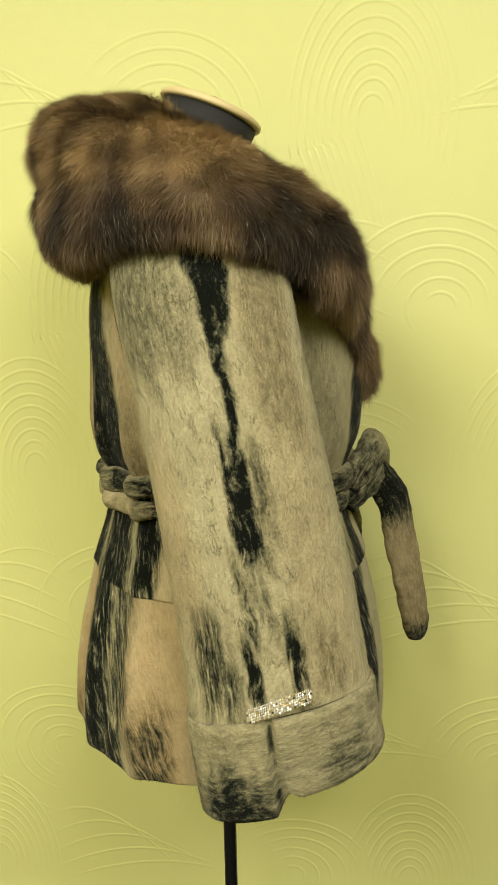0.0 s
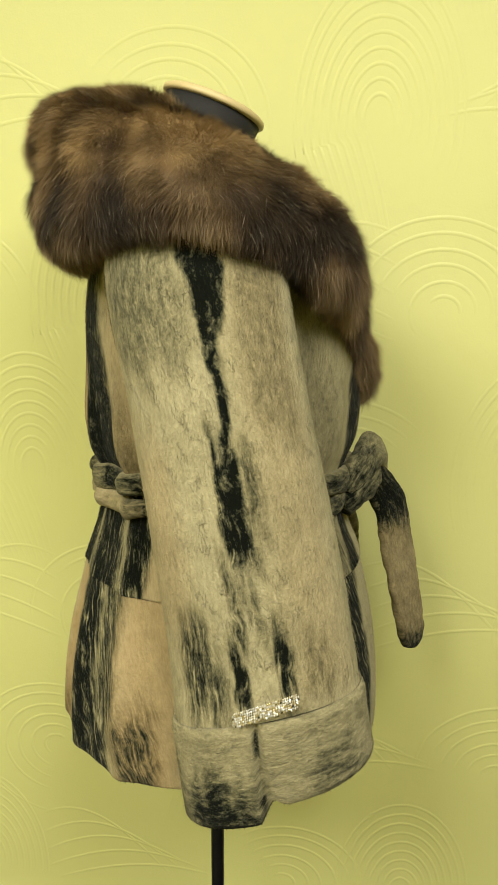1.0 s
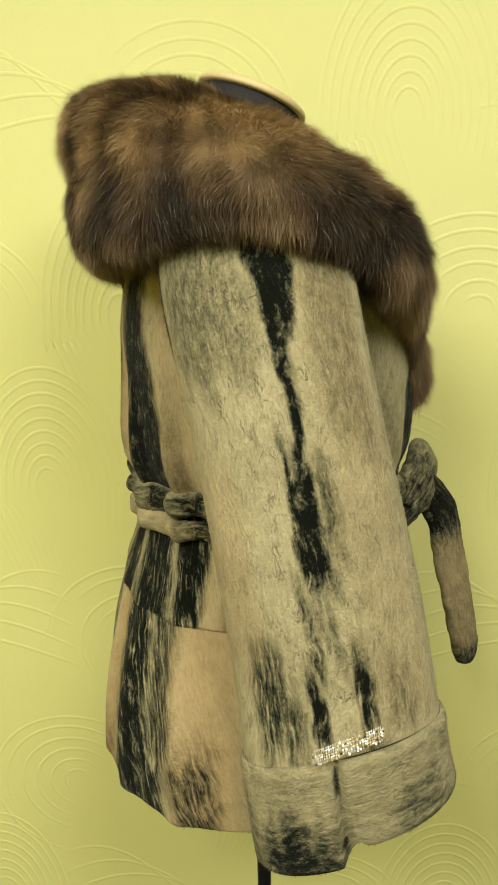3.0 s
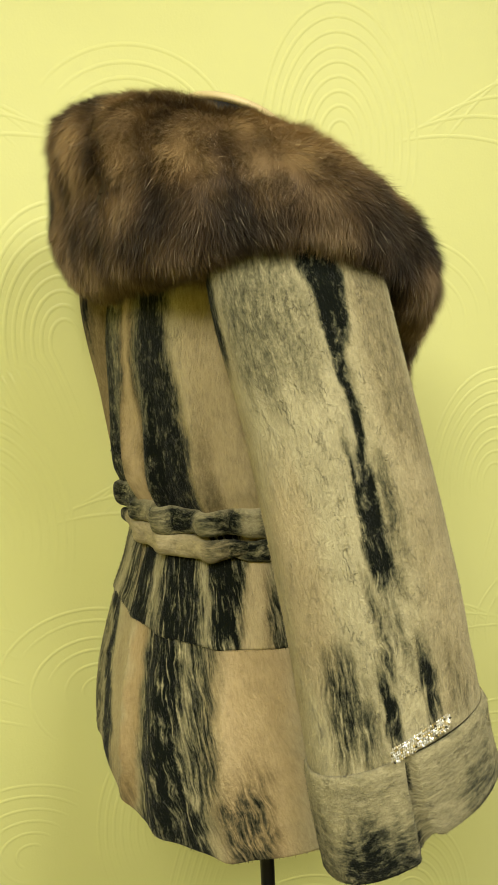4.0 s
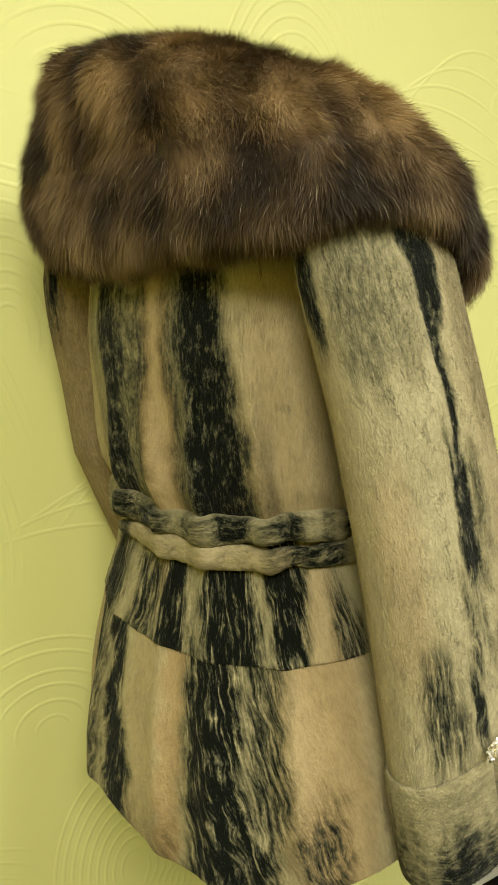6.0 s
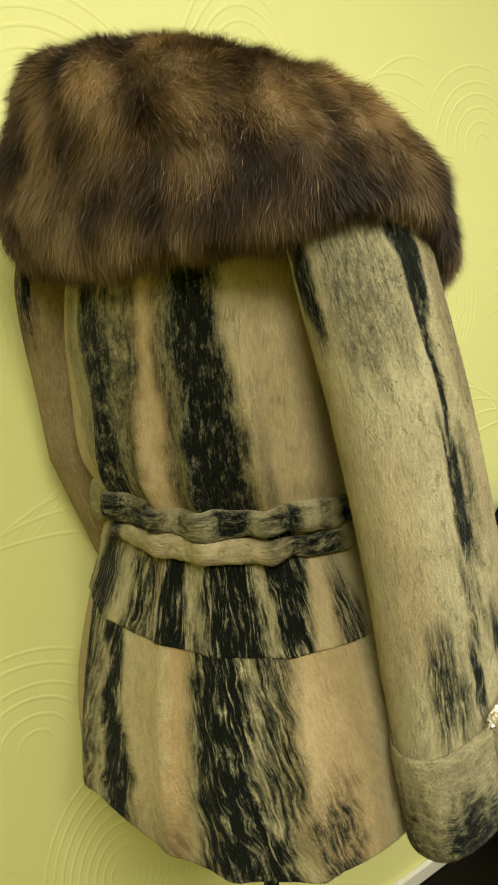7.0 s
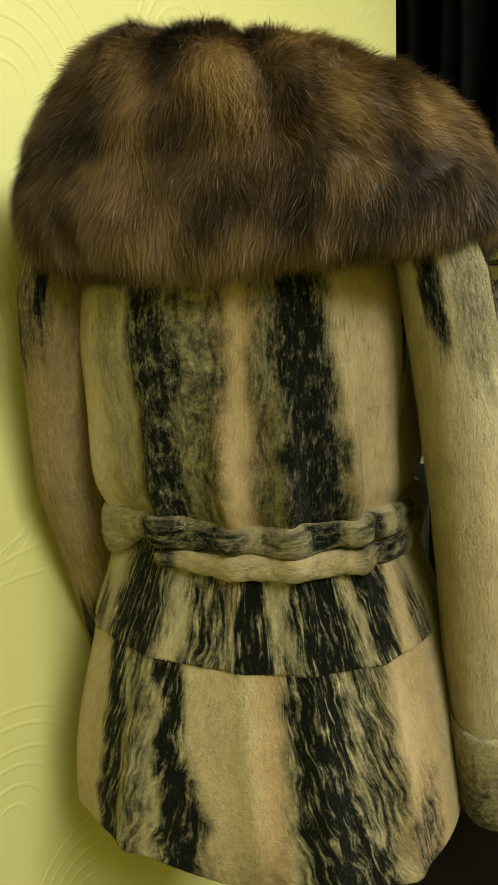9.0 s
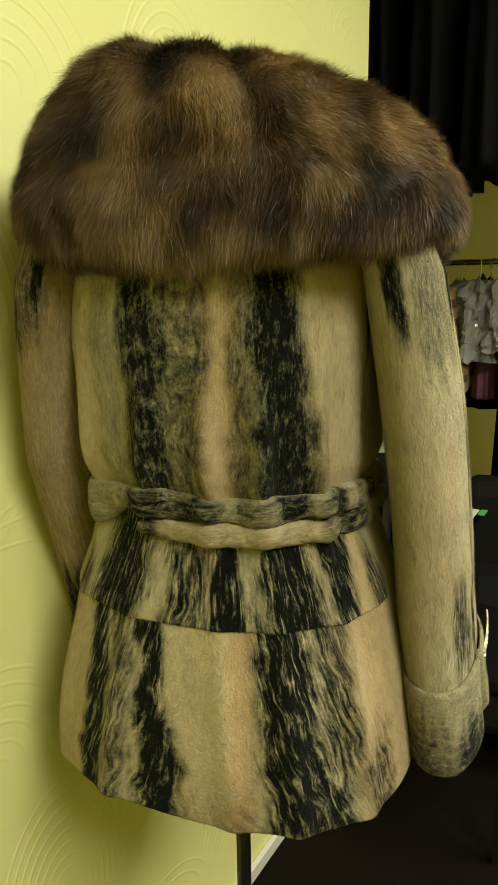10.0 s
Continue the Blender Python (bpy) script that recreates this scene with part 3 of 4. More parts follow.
def build_collar():
    ns, nq = 180, 48
    s, q, g = collar_grid(ns, nq)
    du = np.gradient(g, axis=0)
    dv = np.roll(g, -1, 1) - np.roll(g, 1, 1)
    nor = np.cross(du, dv)
    nor /= np.linalg.norm(nor, axis=-1, keepdims=True) + 1e-9
    mid = g.mean(1, keepdims=True)
    if np.mean(np.sum(nor * (g - mid), -1)) < 0:
        nor = -nor
    flat = g.reshape(-1, 3)
    lump = ripple(flat, 14, 3).reshape(ns, nq) * 0.009 + ripple(flat, 34, 9).reshape(ns, nq) * 0.004
    for mid, half, k, qm, qh in PELTS:
        lump = lump - 0.020 * k * np.exp(-((s - mid) / (half * 0.9)) ** 2)[:, None] * np.exp(-((q - qm) / qh) ** 2)[None, :]
    lump = lump - 0.006 * np.exp(-((q - 0.37) / 0.03) ** 2)[None, :] * (0.5 + 0.5 * np.sin(9 * s + 1))[:, None]
    g = g + nor * lump[..., None]
    faces = grid_faces(ns, nq)
    faces += [tuple(range(nq)), tuple((ns - 1) * nq + k for k in range(nq - 1, -1, -1))]

    def tone_of(p, sv, qv):
        t = np.full(len(p), 0.60)
        wob = 0.05 * ripple(p, 11, 70)
        for mid, half, k, qm, qh in PELTS:
            t = t - k * np.exp(-((sv - mid + wob * 0.5 + 0.05 * (qv - 0.4)) / half) ** 2) * np.exp(-((qv - qm) / qh) ** 2)
        t = t - 0.13 * np.exp(-((qv + wob - 0.36) / 0.035) ** 2) - 0.10 * np.exp(-((qv - 0.49) / 0.04) ** 2) + 0.10 * np.exp(-((qv - 0.57) / 0.05) ** 2) + 0.10 * np.exp(-((qv - 0.22) / 0.10) ** 2)
        t = t + 0.62 * ripple(p, 10, 20) + 0.42 * ripple(p, 27, 40)
        return np.clip(t, 0.03, 1)

    sv = np.repeat(s, nq)
    base = obj("collar", g.reshape(-1, 3), faces, LONG, jacket, "wide shawl collar of long brown fur", attrs={"tone": tone_of(g.reshape(-1, 3), sv, np.tile(q, ns)) * 0.8, "ash": smooth_step(0.30, 0.50, np.tile(q, ns)), "tip": np.zeros(ns * nq)})
    # guard hairs
    rng = np.random.default_rng(7)
    count = 520000
    cell = np.linalg.norm(np.cross(du, dv), axis=-1)
    cell[:, int(nq * 0.86):] *= 0.3
    w = (cell / cell.sum()).ravel()
    pick = rng.choice(ns * nq, count, p=w)
    i, j = pick // nq, pick % nq
    fi, fj = rng.random(count), rng.random(count)
    i2, j2 = np.minimum(i + 1, ns - 1), (j + 1) % nq
    root = (g[i, j] * (1 - fj)[:, None] + g[i, j2] * fj[:, None]) * (1 - fi)[:, None] + (g[i2, j] * (1 - fj)[:, None] + g[i2, j2] * fj[:, None]) * fi[:, None]
    nv = nor[i, j]
    down = dv[i, j] / (np.linalg.norm(dv[i, j], axis=1, keepdims=True) + 1e-9)
    side = np.cross(nv, down)
    clump = np.stack([ripple(root, 55, 60), ripple(root, 55, 80), ripple(root, 25, 90)], -1)
    lay = down * 0.62 + nv * 0.68 + side * (clump[:, :1] * 0.7 + clump[:, 2:3] * 1.0 + rng.normal(0, 0.20, (count, 1))) + nv * clump[:, 1:2] * 0.7 + rng.normal(0, 0.20, (count, 3)) + np.array([0, 0, -0.12])
    lay /= np.linalg.norm(lay, axis=1, keepdims=True)
    length = ((0.011 + 0.016 * rng.random(count) ** 1.8) * (0.75 + 0.25 * smooth_step(0.02, 0.3, q[j])))[:, None]
    bend = lay + down * 0.30 - nv * 0.12 + np.array([0, 0, -0.18])
    bend /= np.linalg.norm(bend, axis=1, keepdims=True)
    root = root - nv * 0.003
    m1 = root + lay * length * 0.5
    tip = m1 + bend * length * 0.5
    flat_dir = np.cross(lay, rng.normal(0, 1, (count, 3)))
    flat_dir /= np.linalg.norm(flat_dir, axis=1, keepdims=True) + 1e-9
    half = (0.00011 + 0.00010 * rng.random(count))[:, None]
    v = np.stack([root - flat_dir * half, root + flat_dir * half, m1 - flat_dir * half * 0.8, m1 + flat_dir * half * 0.8, tip], 1).reshape(-1, 3)
    o = np.arange(count) * 5
    me = bpy.data.meshes.new("fur")
    tris = np.stack([o, o + 1, o + 3, o, o + 3, o + 2, o + 2, o + 3, o + 4], 1).reshape(-1, 3)
    me.vertices.add(len(v))
    me.vertices.foreach_set("co", v.astype(np.float32).ravel())
    me.loops.add(tris.size)
    me.loops.foreach_set("vertex_index", tris.ravel().astype(np.int32))
    me.polygons.add(len(tris))
    me.polygons.foreach_set("loop_start", np.arange(0, tris.size, 3, dtype=np.int32))
    me.update(calc_edges=True)
    me.materials.append(LONG)
    tone = tone_of(root, s[i], q[j]) + rng.normal(0, 0.06, count)
    for key, val in (("tone", np.repeat(np.clip(tone, 0, 1), 5)), ("ash", np.repeat(smooth_step(0.30, 0.50, q[j]), 5)), ("tip", np.tile([0.0, 0.0, 0.5, 0.5, 1.0], count))):
        me.attributes.new(key, "FLOAT", "POINT").data.foreach_set("value", val.astype(np.float32))
    fur = new("fur", me)
    fur.parent = base
    tagged(fur, "long glossy brown guard hairs", kind="stuff")


build_collar()

# ---- dress form under the jacket ----
def build_form():
    verts, faces, mats = [], [], []
    n = 48

    def lathe(rows, m, mat, cap=True):
        base = len(verts)
        for r, z in rows:
            for k in range(n):
                a = 2 * math.pi * k / n
                verts.append(m @ Vector((r * math.cos(a), r * math.sin(a), z)))
        for f in grid_faces(len(rows), n):
            faces.append(tuple(base + q for q in f))
            mats.append(mat)
        if cap:
            for f in (tuple(base + q for q in range(n))[::-1], tuple(base + (len(rows) - 1) * n + q for q in range(n))):
                faces.append(f)
                mats.append(mat)

    neck = pose(0.0, 0, 1.428, 0, 20, 0)
    lathe([(0.085, -0.14), (0.070, -0.10), (0.062, -0.06), (0.060, -0.02), (0.062, 0.0)], neck, 0)
    lathe([(0.060, 0.0), (0.0655, 0.001), (0.067, 0.003), (0.0665, 0.007), (0.062, 0.010), (0.03, 0.012), (0.0, 0.012)], neck, 1)
    lathe([(0.010, 0.010), (0.011, 0.015), (0.008, 0.019), (0.009, 0.022), (0.0, 0.024)], neck, 2)
    torso = [(0.10, 1.33), (0.13, 1.26), (0.125, 1.15), (0.115, 1.02), (0.105, 0.96), (0.13, 0.85), (0.14, 0.76), (0.12, 0.72), (0.02, 0.715)]
    lathe([(r, z) for r, z in torso], Matrix.Identity(4), 0)
    lathe([(0.0105, 0.73), (0.0105, -LIFT + 0.03)], Matrix.Identity(4), 2)
    lathe([(0.02, -LIFT + 0.05), (0.022, -LIFT + 0.03), (0.15, -LIFT + 0.018), (0.16, -LIFT + 0.008), (0.16, -LIFT)], Matrix.Identity(4), 2)
    me = bpy.data.meshes.new("dress_form")
    me.from_pydata([tuple(v) for v in verts], [], faces)
    for m in (BLACK_CLOTH, CAP_WOOD, BLACK_METAL):
        me.materials.append(m)
    me.polygons.foreach_set("material_index", mats)
    me.shade_smooth()
    ob = new("dress_form", me)
    ob.matrix_world = COAT
    tagged(ob, "black dress form with pale wooden neck cap on metal pole", "dress form")


build_form()

# ---- the tied belt ----
def tube(name, path, across, up, parent, dark, shift, cols=40, label="", warm=None, banded=False):
    """A soft flattened fur strip along a path of points; across and up are half sizes along it, rounded to nothing at 0."""
    path = np.asarray(path)
    n = len(path)
    tan = np.gradient(path, axis=0)
    tan /= np.linalg.norm(tan, axis=1, keepdims=True)
    vs, fl = [], []
    length = np.concatenate([[0], np.cumsum(np.linalg.norm(np.diff(path, axis=0), axis=1))])
    q = np.linspace(0, 2 * math.pi, cols, endpoint=False)
    for i in range(n):
        out = across[2][i] if len(across) > 2 else np.array([path[i][0], path[i][1], 0.0])
        out = out - tan[i] * np.dot(out, tan[i])
        out /= np.linalg.norm(out) + 1e-9
        top = np.cross(tan[i], out)
        a, b = across[0][i], up[i]
        c, s = np.cos(q), np.sin(q)
        vs.append(path[i] + np.outer(np.sign(c) * np.abs(c) ** 0.8 * a, out) + np.outer(np.sign(s) * np.abs(s) ** 0.8 * b, top))
        fl.append(np.stack([np.sin(q) * b + 0 * q, np.full(cols, length[i]), 0 * q + shift], -1))
    p = np.concatenate(vs)
    lump = ripple(p, 45, shift) * 0.0028 + ripple(p, 120, shift + 5) * 0.0014
    mid = np.repeat(path, cols, 0)
    away = p - mid
    p = p + away / (np.linalg.norm(away, axis=1, keepdims=True) + 1e-9) * lump[:, None]
    faces = grid_faces(n, cols) + [tuple(range(cols))[::-1], tuple((n - 1) * cols + k for k in range(cols))]
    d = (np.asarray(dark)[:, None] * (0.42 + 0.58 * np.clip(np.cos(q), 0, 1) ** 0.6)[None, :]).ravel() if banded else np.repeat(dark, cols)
    w = d * 0 if warm is None else np.repeat(warm, cols)
    return obj(name, p, faces, FUR, parent, label, attrs={"flow": np.concatenate(fl), "dark": d, "warm": w, "comb": d * 0 + 0.35})


belt = thing("fur_belt", COAT, "soft sheared fur belt tied round the waist, hanging ends", "belt")


def waist_path(a0, a1, n, height, grow):
    th = np.radians(np.linspace(a0, a1, n))
    z = height(np.degrees(th))
    return body_point(th, z, 0.0) * (1, 1, 0) + np.stack([-np.cos(th) * grow, np.sin(th) * grow, z], -1), np.degrees(th)


def lobes(a, items, low=0.0):
    d = np.full_like(a, low)
    for mid, half, k in items:
        d = np.maximum(d, 0.85 * k * smooth_step(1.5, 0.5, np.abs(a - mid) / half))
    return d


p, a = waist_path(-158, 150, 260, lambda a: 0.982 + 0.003 * np.sin(np.radians(a * 5)) - 0.012 * smooth_step(20, 50, a) - 0.012 * smooth_step(-90, -140, a), 0.007)
puff = 0.0145 + 0.002 * np.sin(np.radians(a * 9)) + 0.012 * smooth_step(22, 40, a)
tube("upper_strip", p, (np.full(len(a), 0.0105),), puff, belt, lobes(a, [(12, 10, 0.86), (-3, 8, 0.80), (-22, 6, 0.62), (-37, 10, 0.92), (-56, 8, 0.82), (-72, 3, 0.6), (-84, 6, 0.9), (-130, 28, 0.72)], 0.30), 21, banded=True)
p, a = waist_path(-66, 17, 120, lambda a: 0.957 - 0.004 * np.cos(np.radians((a + 20) * 2)), 0.010)
end = np.sqrt(np.clip(1 - ((a + 24.5) / 41.8) ** 4, 0.02, 1))
tube("lower_strip", p, (0.0095 * end,), 0.0135 * end, belt, lobes(a, [(14, 5, 0.7), (-62, 8, 0.8), (-52, 4, 0.5)], 0.15), 24, warm=np.full(len(a), 0.3))
p, a = waist_path(-158, -58, 100, lambda a: 0.952 - 0.010 * smooth_step(-90, -140, a), 0.006)
end = np.sqrt(np.clip(1 - ((a + 108) / 51) ** 6, 0.02, 1))
tube("side_strip", p, (0.0095 * end,), 0.0145 * end, belt, lobes(a, [(-70, 9, 0.8), (-140, 22, 0.7)], 0.2), 27)


def strip(name, pts, wide, thick, dark, shift, n=70, face=(1.0, 0.0, 0.0), round_end=True, warm=None):
    t = np.linspace(0, 1, n)
    path = spline(pts, t)
    w = np.interp(t, np.linspace(0, 1, len(wide)), wide)
    h = np.full(n, thick)
    if round_end:
        tip = np.sqrt(np.clip(1 - np.clip((t - 0.90) / 0.10, 0, 1) ** 2, 0.03, 1))
        w, h = w * tip, h * (0.4 + 0.6 * tip)
    outs = [np.array(face) for _ in range(n)]
    return tube(name, path, (h, None, outs), w, belt, np.interp(t, np.linspace(0, 1, len(dark)), dark), shift, label="", warm=None if warm is None else np.full(n, warm))


strip("hanging_end", [(0.215, -0.025, 0.965), (0.246, -0.030, 0.915), (0.258, -0.032, 0.860), (0.276, -0.034, 0.780), (0.292, -0.036, 0.690)], (0.020, 0.028, 0.031, 0.031, 0.029, 0.022), 0.012, (0.75, 0.95, 0.95, 0.35, 0.15, 0.2, 0.3, 0.95), 31, face=(0.6, -0.8, 0.0), warm=0.5)
strip("hanging_end", [(0.200, 0.060, 0.960), (0.205, 0.095, 0.900), (0.218, 0.105, 0.820), (0.222, 0.110, 0.735)], (0.020, 0.026, 0.028, 0.026, 0.020), 0.012, (0.3, 0.2, 0.3, 0.5, 0.95), 33, face=(0.9, 0.4, 0.0))
strip("knot_loop", [(0.168, -0.085, 0.950), (0.200, -0.062, 0.985), (0.222, -0.020, 0.992), (0.238, 0.012, 0.965), (0.226, 0.030, 0.935)], (0.018, 0.022, 0.025, 0.024, 0.018), 0.014, (0.7, 0.55, 0.25, 0.2, 0.5), 35, face=(0.7, -0.5, 0.5), round_end=False)
strip("knot_loop", [(0.165, -0.090, 0.930), (0.196, -0.072, 0.952), (0.214, -0.045, 0.962), (0.222, -0.012, 0.945)], (0.015, 0.018, 0.020, 0.016), 0.013, (0.7, 0.6, 0.5, 0.6), 37, face=(0.7, -0.6, 0.2), round_end=False)

# ---- the crystal trim on the sleeve ----
def crystal():
    k = Nodes("rhinestone")
    rnd = k.n("ShaderNodeNewGeometry").outputs["Random Per Island"]
    col = k.ramp(rnd, (0.0, (0.95, 0.95, 0.93)), (0.45, (0.85, 0.84, 0.80)), (0.82, (0.75, 0.60, 0.28)), (0.95, (0.12, 0.115, 0.10)))
    return k.done(col, 0.22, metal=0.55)


CRYSTAL = crystal()


def crystal_trim(side):
    sl = right_sleeve if side < 0 else left_sleeve
    verts, faces = [], []
    cols, rows = 30, 6
    a0, a1 = math.radians(-19), math.radians(13)

    def surf(u, v, lift):
        ph = a0 + (a1 - a0) * u
        z = 0.788 + 0.010 * (u - 0.5) + (v - 0.5) * 0.0165
        return arm_point(np.array([ph]), np.array([z]), side, lift)[0]

    rng = random.Random(3)
    for i in range(cols):
        for j in range(rows):
            if (i in (0, cols - 1)) and j in (0, rows - 1):
                continue
            u, v = (i + 0.5) / cols, (j + 0.5) / rows
            c = surf(u, v, 0.0130)
            e1 = surf(u + 0.5 / cols, v, 0.0130) - c
            e2 = surf(u, v + 0.5 / rows, 0.0130) - c
            nn = np.cross(e1, e2)
            nn /= np.linalg.norm(nn)
            if nn[1] * -side > 0:
                nn = -nn
            nn = nn * (1 if (nn[1] * side > 0) else -1)
            b = len(verts)
            for k in range(6):
                q = 2 * math.pi * k / 6 + rng.random()
                verts.append(c + e1 * 0.95 * math.cos(q) + e2 * 0.95 * math.sin(q))
            tilt = np.array([rng.uniform(-1, 1) for _ in range(3)]) * 0.0011
            for k in range(6):
                q = 2 * math.pi * k / 6 + 0.3
                verts.append(c + nn * 0.0011 + tilt + e1 * 0.5 * math.cos(q) + e2 * 0.5 * math.sin(q))
            faces += [(b + k, b + (k + 1) % 6, b + 6 + (k + 1) % 6, b + 6 + k) for k in range(6)] + [tuple(b + 6 + k for k in range(6))]
    trim = obj("crystal_trim", verts, faces, CRYSTAL, sl, "glittering band of silver rhinestones", smooth=False)
    return trim


crystal_trim(-1)


# ---- the dim bay beyond the wall ----
PLASTIC = plain("clear_plastic_film", (0.50, 0.51, 0.52), 0.12, grain=40, vary=0.85)


def striped_fur():
    k = Nodes("striped_fur")
    vec = place(k)
    wave = k.n("ShaderNodeTexWave", bands_direction="Z")
    k.put(wave, "Vector", vec)
    k.put(wave, "Scale", 4.5)
    k.put(wave, "Distortion", 2.5)
    col = k.ramp(wave.outputs["Fac"], (0.2, (0.10, 0.055, 0.02)), (0.6, (0.42, 0.28, 0.12)))
    return k.done(col, 0.9, k.bump(k.noise(vec, 180, 3), 0.8, 0.006), sheen=0.3)


STRIPED = striped_fur()
PURPLE = plain("purple_knit", (0.28, 0.10, 0.20), 0.85, grain=200)
WHITE_CLOTH = plain("white_cloth", (0.75, 0.74, 0.70), 0.8, grain=120)
GREY_CLOTH = plain("dark_upholstery", (0.007, 0.007, 0.0075), 0.8, grain=160, spec=0.15)
GREEN_PAPER = plain("green_card", (0.1, 0.45, 0.12), 0.6)
STEEL = plain("chromed_steel", (0.5, 0.5, 0.5), 0.25, metal=1.0)


def garment_mesh(w, d, h, folds, seed):
    """A hanging garment: shoulders at the top, folds widening to the hem."""
    n, rows = 44, 22
    q = np.linspace(0, 2 * math.pi, n, endpoint=False)
    vs = []
    for i in range(rows):
        f = i / (rows - 1)
        grow = 0.25 + 0.75 * smooth_step(0.0, 0.14, f) + 0.10 * f
        fold = 1 + 0.16 * f * np.sin(q * folds + seed) + 0.07 * np.sin(q * (folds + 3) + 2 * seed + 3 * f)
        vs.append(np.stack([d / 2 * grow * fold * np.sin(q), w / 2 * grow * fold * np.cos(q), np.full(n, -h * f) - 0.03 * (1 - smooth_step(0, 0.12, f)) * np.abs(np.cos(q))], -1))
    p = np.concatenate(vs)
    return p, grid_faces(rows, n) + [tuple((rows - 1) * n + k for k in range(n))]


def hung(name, x, y, rail, w, d, h, material, label, category, seed=0.0, group="", turn=0):
    ob = thing(name, pose(x, y, rail, 0, 0, turn), label, category, group)
    p, f = garment_mesh(w, d, h, 7, seed)
    p[:, 2] -= 0.05
    obj("body", p, f, material, ob)
    bm = bmesh.new()
    pts = [(0, 0, -0.055), (0, 0, -0.02), (0, 0.006, 0.0), (0, 0.0, 0.012), (0, -0.012, 0.010), (0, -0.014, 0.0)]
    for a, b in zip(pts, pts[1:]):
        mid, dirn = (Vector(a) + Vector(b)) / 2, Vector(b) - Vector(a)
        bmesh.ops.create_cone(bm, cap_ends=True, segments=8, radius1=0.0018, radius2=0.0018, depth=dirn.length * 1.1, matrix=Matrix.Translation(mid) @ dirn.to_track_quat("Z", "Y").to_matrix().to_4x4())
    part("hanger_hook", bm, STEEL, ob)
    return ob


def crumpled_bag(x, y, rail_z, w, d, h, seed):
    """A garment in a film bag: crushed facets, gathered at the hanger."""
    ob = thing("bagged_garment", pose(x, y, rail_z), "garment wrapped in crinkled clear plastic film", "garment bag")
    p, f = garment_mesh(w, d, h, 5, seed)
    p[:, 2] -= 0.04
    away = p * (1, 1, 0)
    away = away / (np.linalg.norm(away, axis=1, keepdims=True) + 1e-9)
    p = p + away * (0.030 * ripple(p, 22, seed) + 0.016 * ripple(p, 60, seed + 4))[:, None]
    p[:, 2] += 0.02 * ripple(p, 30, seed + 9)
    obj("film", p, f, PLASTIC, ob, smooth=False)
    bm = bmesh.new()
    bmesh.ops.create_cone(bm, cap_ends=True, segments=8, radius1=0.0018, radius2=0.0018, depth=0.07, matrix=Matrix.Translation((0, 0, -0.025)))
    part("hanger_hook", bm, STEEL, ob)


def rail(name, x, y0, y1, z, label):
    ob = thing(name, pose(x, 0, 0), label, "rack")
    bm = bmesh.new()
    bmesh.ops.create_cone(bm, cap_ends=True, segments=16, radius1=0.011, radius2=0.011, depth=y1 - y0, matrix=Matrix.Translation((0, (y0 + y1) / 2, z)) @ Matrix.Rotation(math.pi / 2, 4, "X"))
    part("crossbar", bm, STEEL, ob)
    for y in (y0, y1):
        bm = bmesh.new()
        bmesh.ops.create_cone(bm, cap_ends=True, segments=16, radius1=0.013, radius2=0.013, depth=z, matrix=Matrix.Translation((0, y, z / 2)))
        part("upright", bm, BLACK_METAL, ob)
        part_foot = bmesh.new()
        box_bm(part_foot, -0.22, 0.22, y - 0.015, y + 0.015, 0.0, 0.03, 0.006)
        part("foot", part_foot, BLACK_METAL, ob)
    return ob


rail("tall_garment_rack", 1.45, 0.35, 1.95, 2.28, "tall black metal garment rack with hanging black coats")
for k in range(9):
    hung("black_coat", 1.45, 0.45 + 0.17 * k, 2.278, 0.15, 0.46, 0.60 + 0.02 * (k % 3), BLACK_COAT, "short black coat hanging from the tall rack", "coat", 0.7 * k, "coats on the tall rack", 4 * (k % 3) - 4)
rail("low_garment_rack", 1.95, 0.55, 1.75, 1.40, "low metal garment rack holding furs and bagged clothes")
hung("striped_fur_vest", 1.95, 1.195, 1.398, 0.12, 0.40, 0.42, STRIPED, "brown and tan striped fur vest on a hanger", "vest", 1.0)
crumpled_bag(1.86, 1.10, 1.398, 0.15, 0.20, 0.31, 2.0)
crumpled_bag(1.84, 1.00, 1.398, 0.12, 0.20, 0.27, 5.0)
hung("purple_scarf", 1.92, 1.075, 1.398, 0.075, 0.10, 0.45, PURPLE, "dull purple knitted scarf hanging from the rack", "scarf", 3.0)
hung("black_coat", 2.02, 1.10, 1.398, 0.20, 0.12, 0.50, BLACK_COAT, "black coat hanging from the low rack", "coat", 0.9, "coats on the low rack")
for k in range(4):
    hung("black_coat", 1.95, 0.66 + 0.10 * k, 1.398, 0.09, 0.42, 0.80, BLACK_COAT, "black coat hanging from the low rack", "coat", 2.1 * k, "coats on the low rack")
hung("black_coat", 1.97, 1.36, 1.398, 0.10, 0.42, 0.55, BLACK_COAT, "black coat hanging from the low rack", "coat", 1.4, "coats on the low rack")
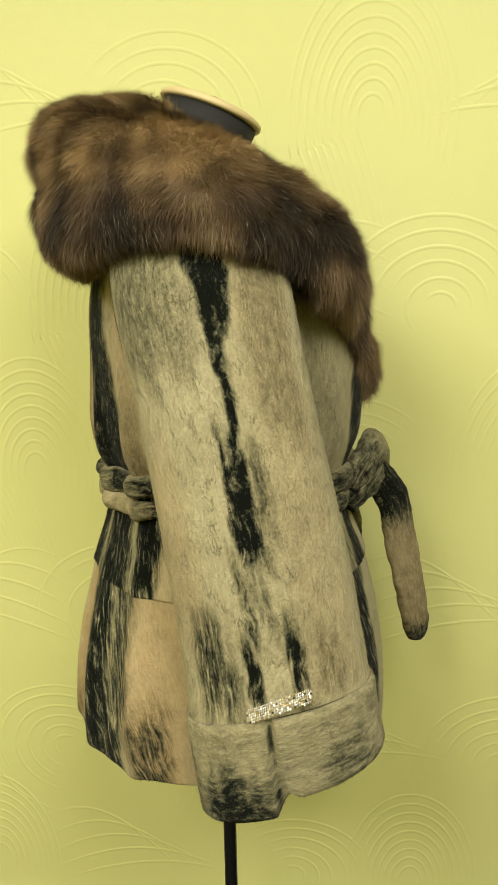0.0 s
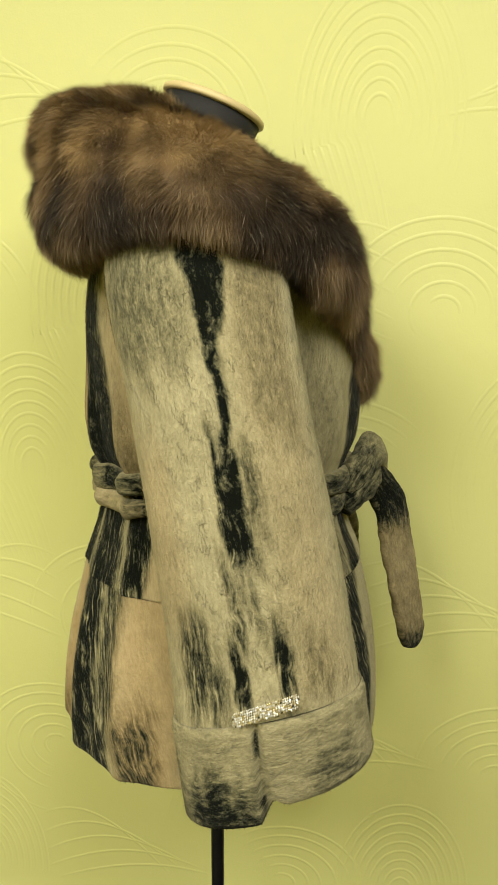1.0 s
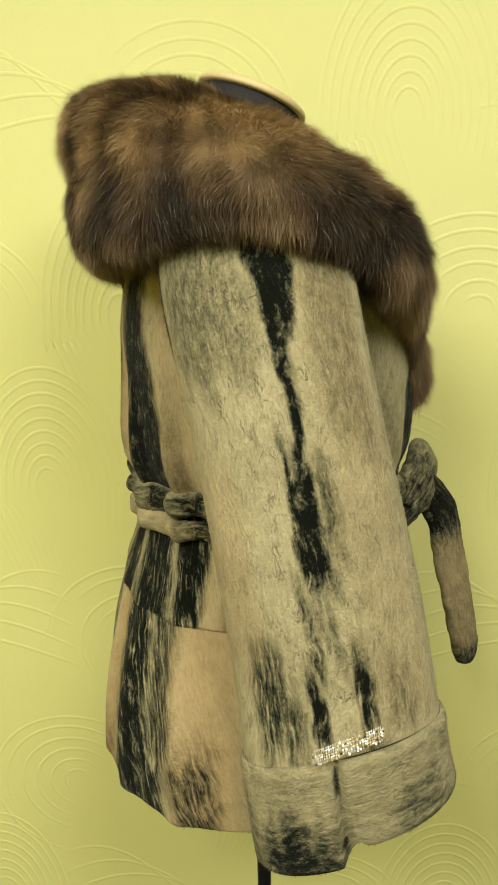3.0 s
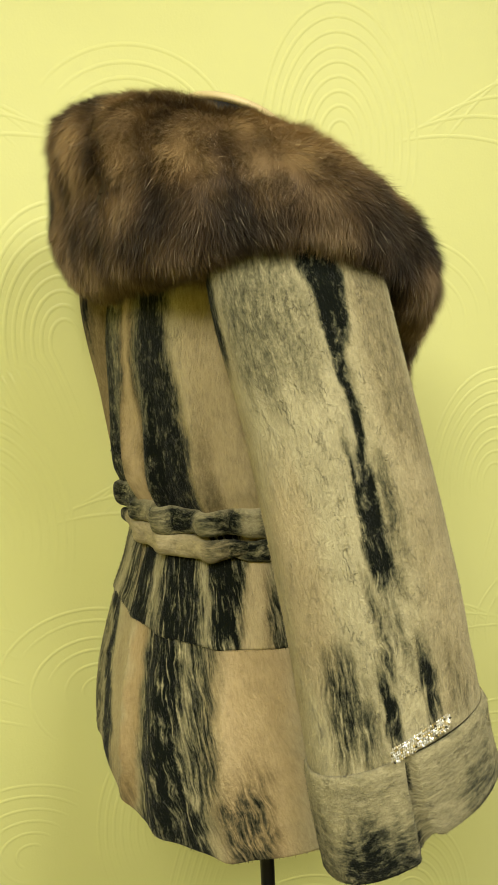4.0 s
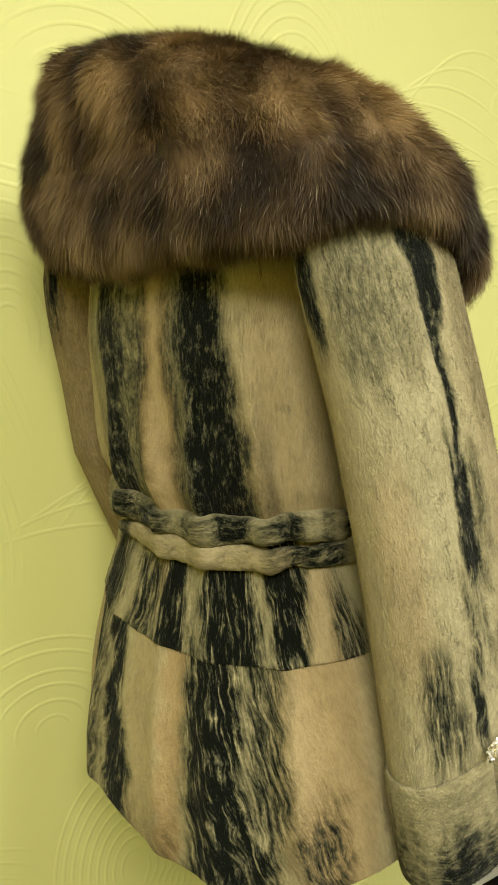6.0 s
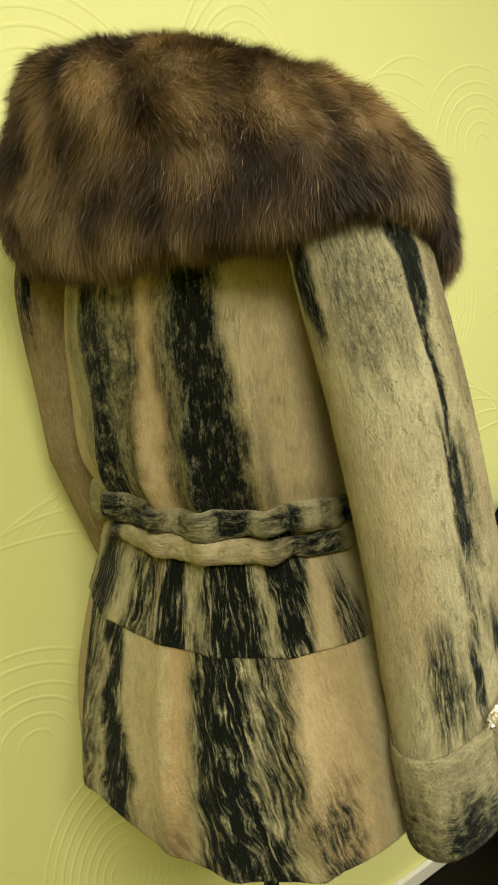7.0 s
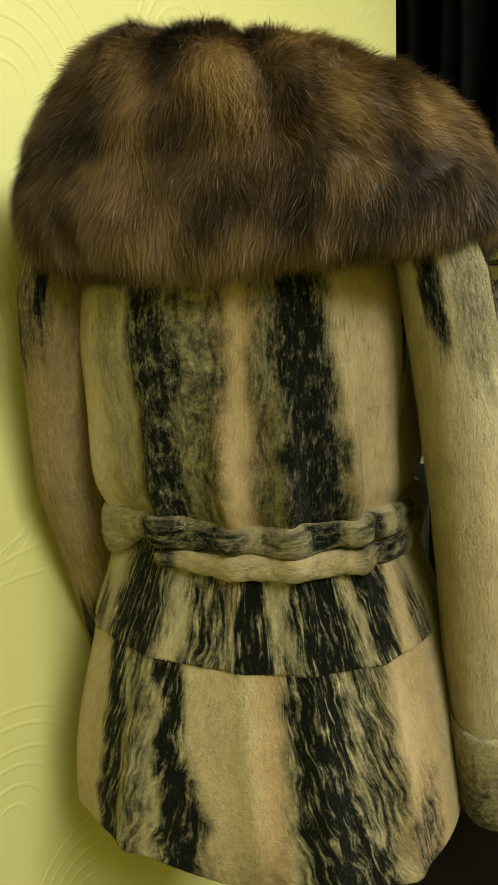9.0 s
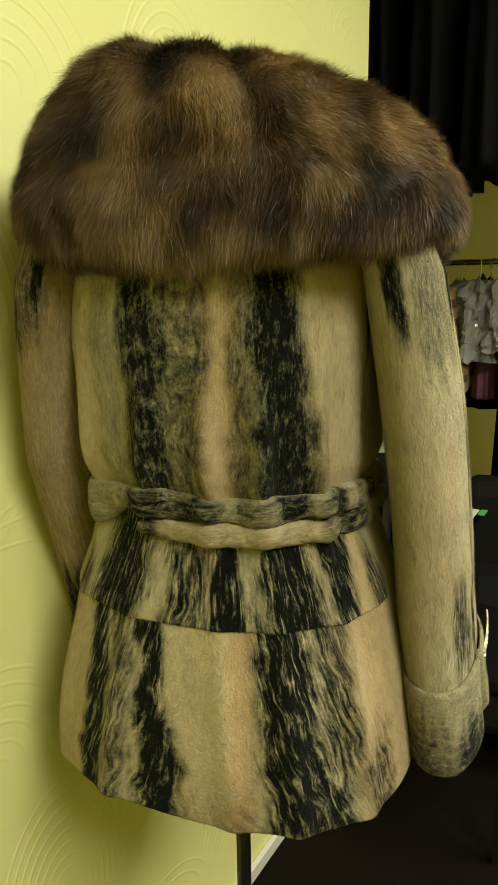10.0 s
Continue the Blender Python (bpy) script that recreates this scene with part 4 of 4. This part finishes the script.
hung("white_blouse", 1.95, 1.53, 1.398, 0.12, 0.36, 0.85, WHITE_CLOTH, "white blouse hanging from the low rack", "blouse", 0.4)


def armchair(m):
    ob = thing("armchair", m, "black upholstered armchair in the dim bay", "armchair")
    for name, c, mat in (("seat", (-0.30, 0.30, -0.34, 0.34, 0.12, 0.42), GREY_CLOTH), ("backrest", (0.22, 0.38, -0.36, 0.36, 0.30, 0.69), GREY_CLOTH), ("armrest", (-0.32, 0.30, 0.35, 0.47, 0.10, 0.60), GREY_CLOTH), ("armrest", (-0.32, 0.30, -0.47, -0.35, 0.10, 0.60), GREY_CLOTH)):
        box(name, *c, mat, ob, bevel=0.04)
    for x in (-0.25, 0.25):
        for y in (-0.35, 0.35):
            box("leg", x - 0.02, x + 0.02, y - 0.02, y + 0.02, 0.0, 0.13, BLACK_METAL, ob, bevel=0.004)


armchair(pose(1.30, 0.62, 0, 0, 0, 12))


def desk_chair(m):
    ob = thing("chair", m, "black chair with a rounded padded back", "chair")
    bm = bmesh.new()
    bmesh.ops.create_uvsphere(bm, u_segments=32, v_segments=16, radius=1)
    bmesh.ops.transform(bm, verts=bm.verts, matrix=Matrix.Translation((0, 0, 0.82)) @ Matrix.Diagonal((0.20, 0.028, 0.075, 1)))
    part("backrest", bm, BLACK_COAT, ob)
    box("seat", -0.20, 0.20, -0.42, -0.02, 0.43, 0.47, BLACK_COAT, ob, bevel=0.015)
    for x in (-0.10, 0.10):
        box("back_post", x - 0.01, x + 0.01, -0.02, 0.0, 0.45, 0.80, BLACK_METAL, ob, bevel=0.003)
    for x in (-0.18, 0.18):
        for y in (-0.40, -0.04):
            box("leg", x - 0.011, x + 0.011, y - 0.011, y + 0.011, 0.0, 0.44, BLACK_METAL, ob, bevel=0.003)


desk_chair(pose(0.85, 1.12, 0, 0, 0, 0))
tagged(box("paper_sheet", 1.33, 1.52, 0.97, 1.10, 0.600, 0.603, WHITE_CLOTH), "white paper sheet lying on the armchair", "paper")
tagged(box("green_card", 1.40, 1.50, 0.945, 0.965, 0.600, 0.604, GREEN_PAPER), "small green card lying on the armchair", "card")
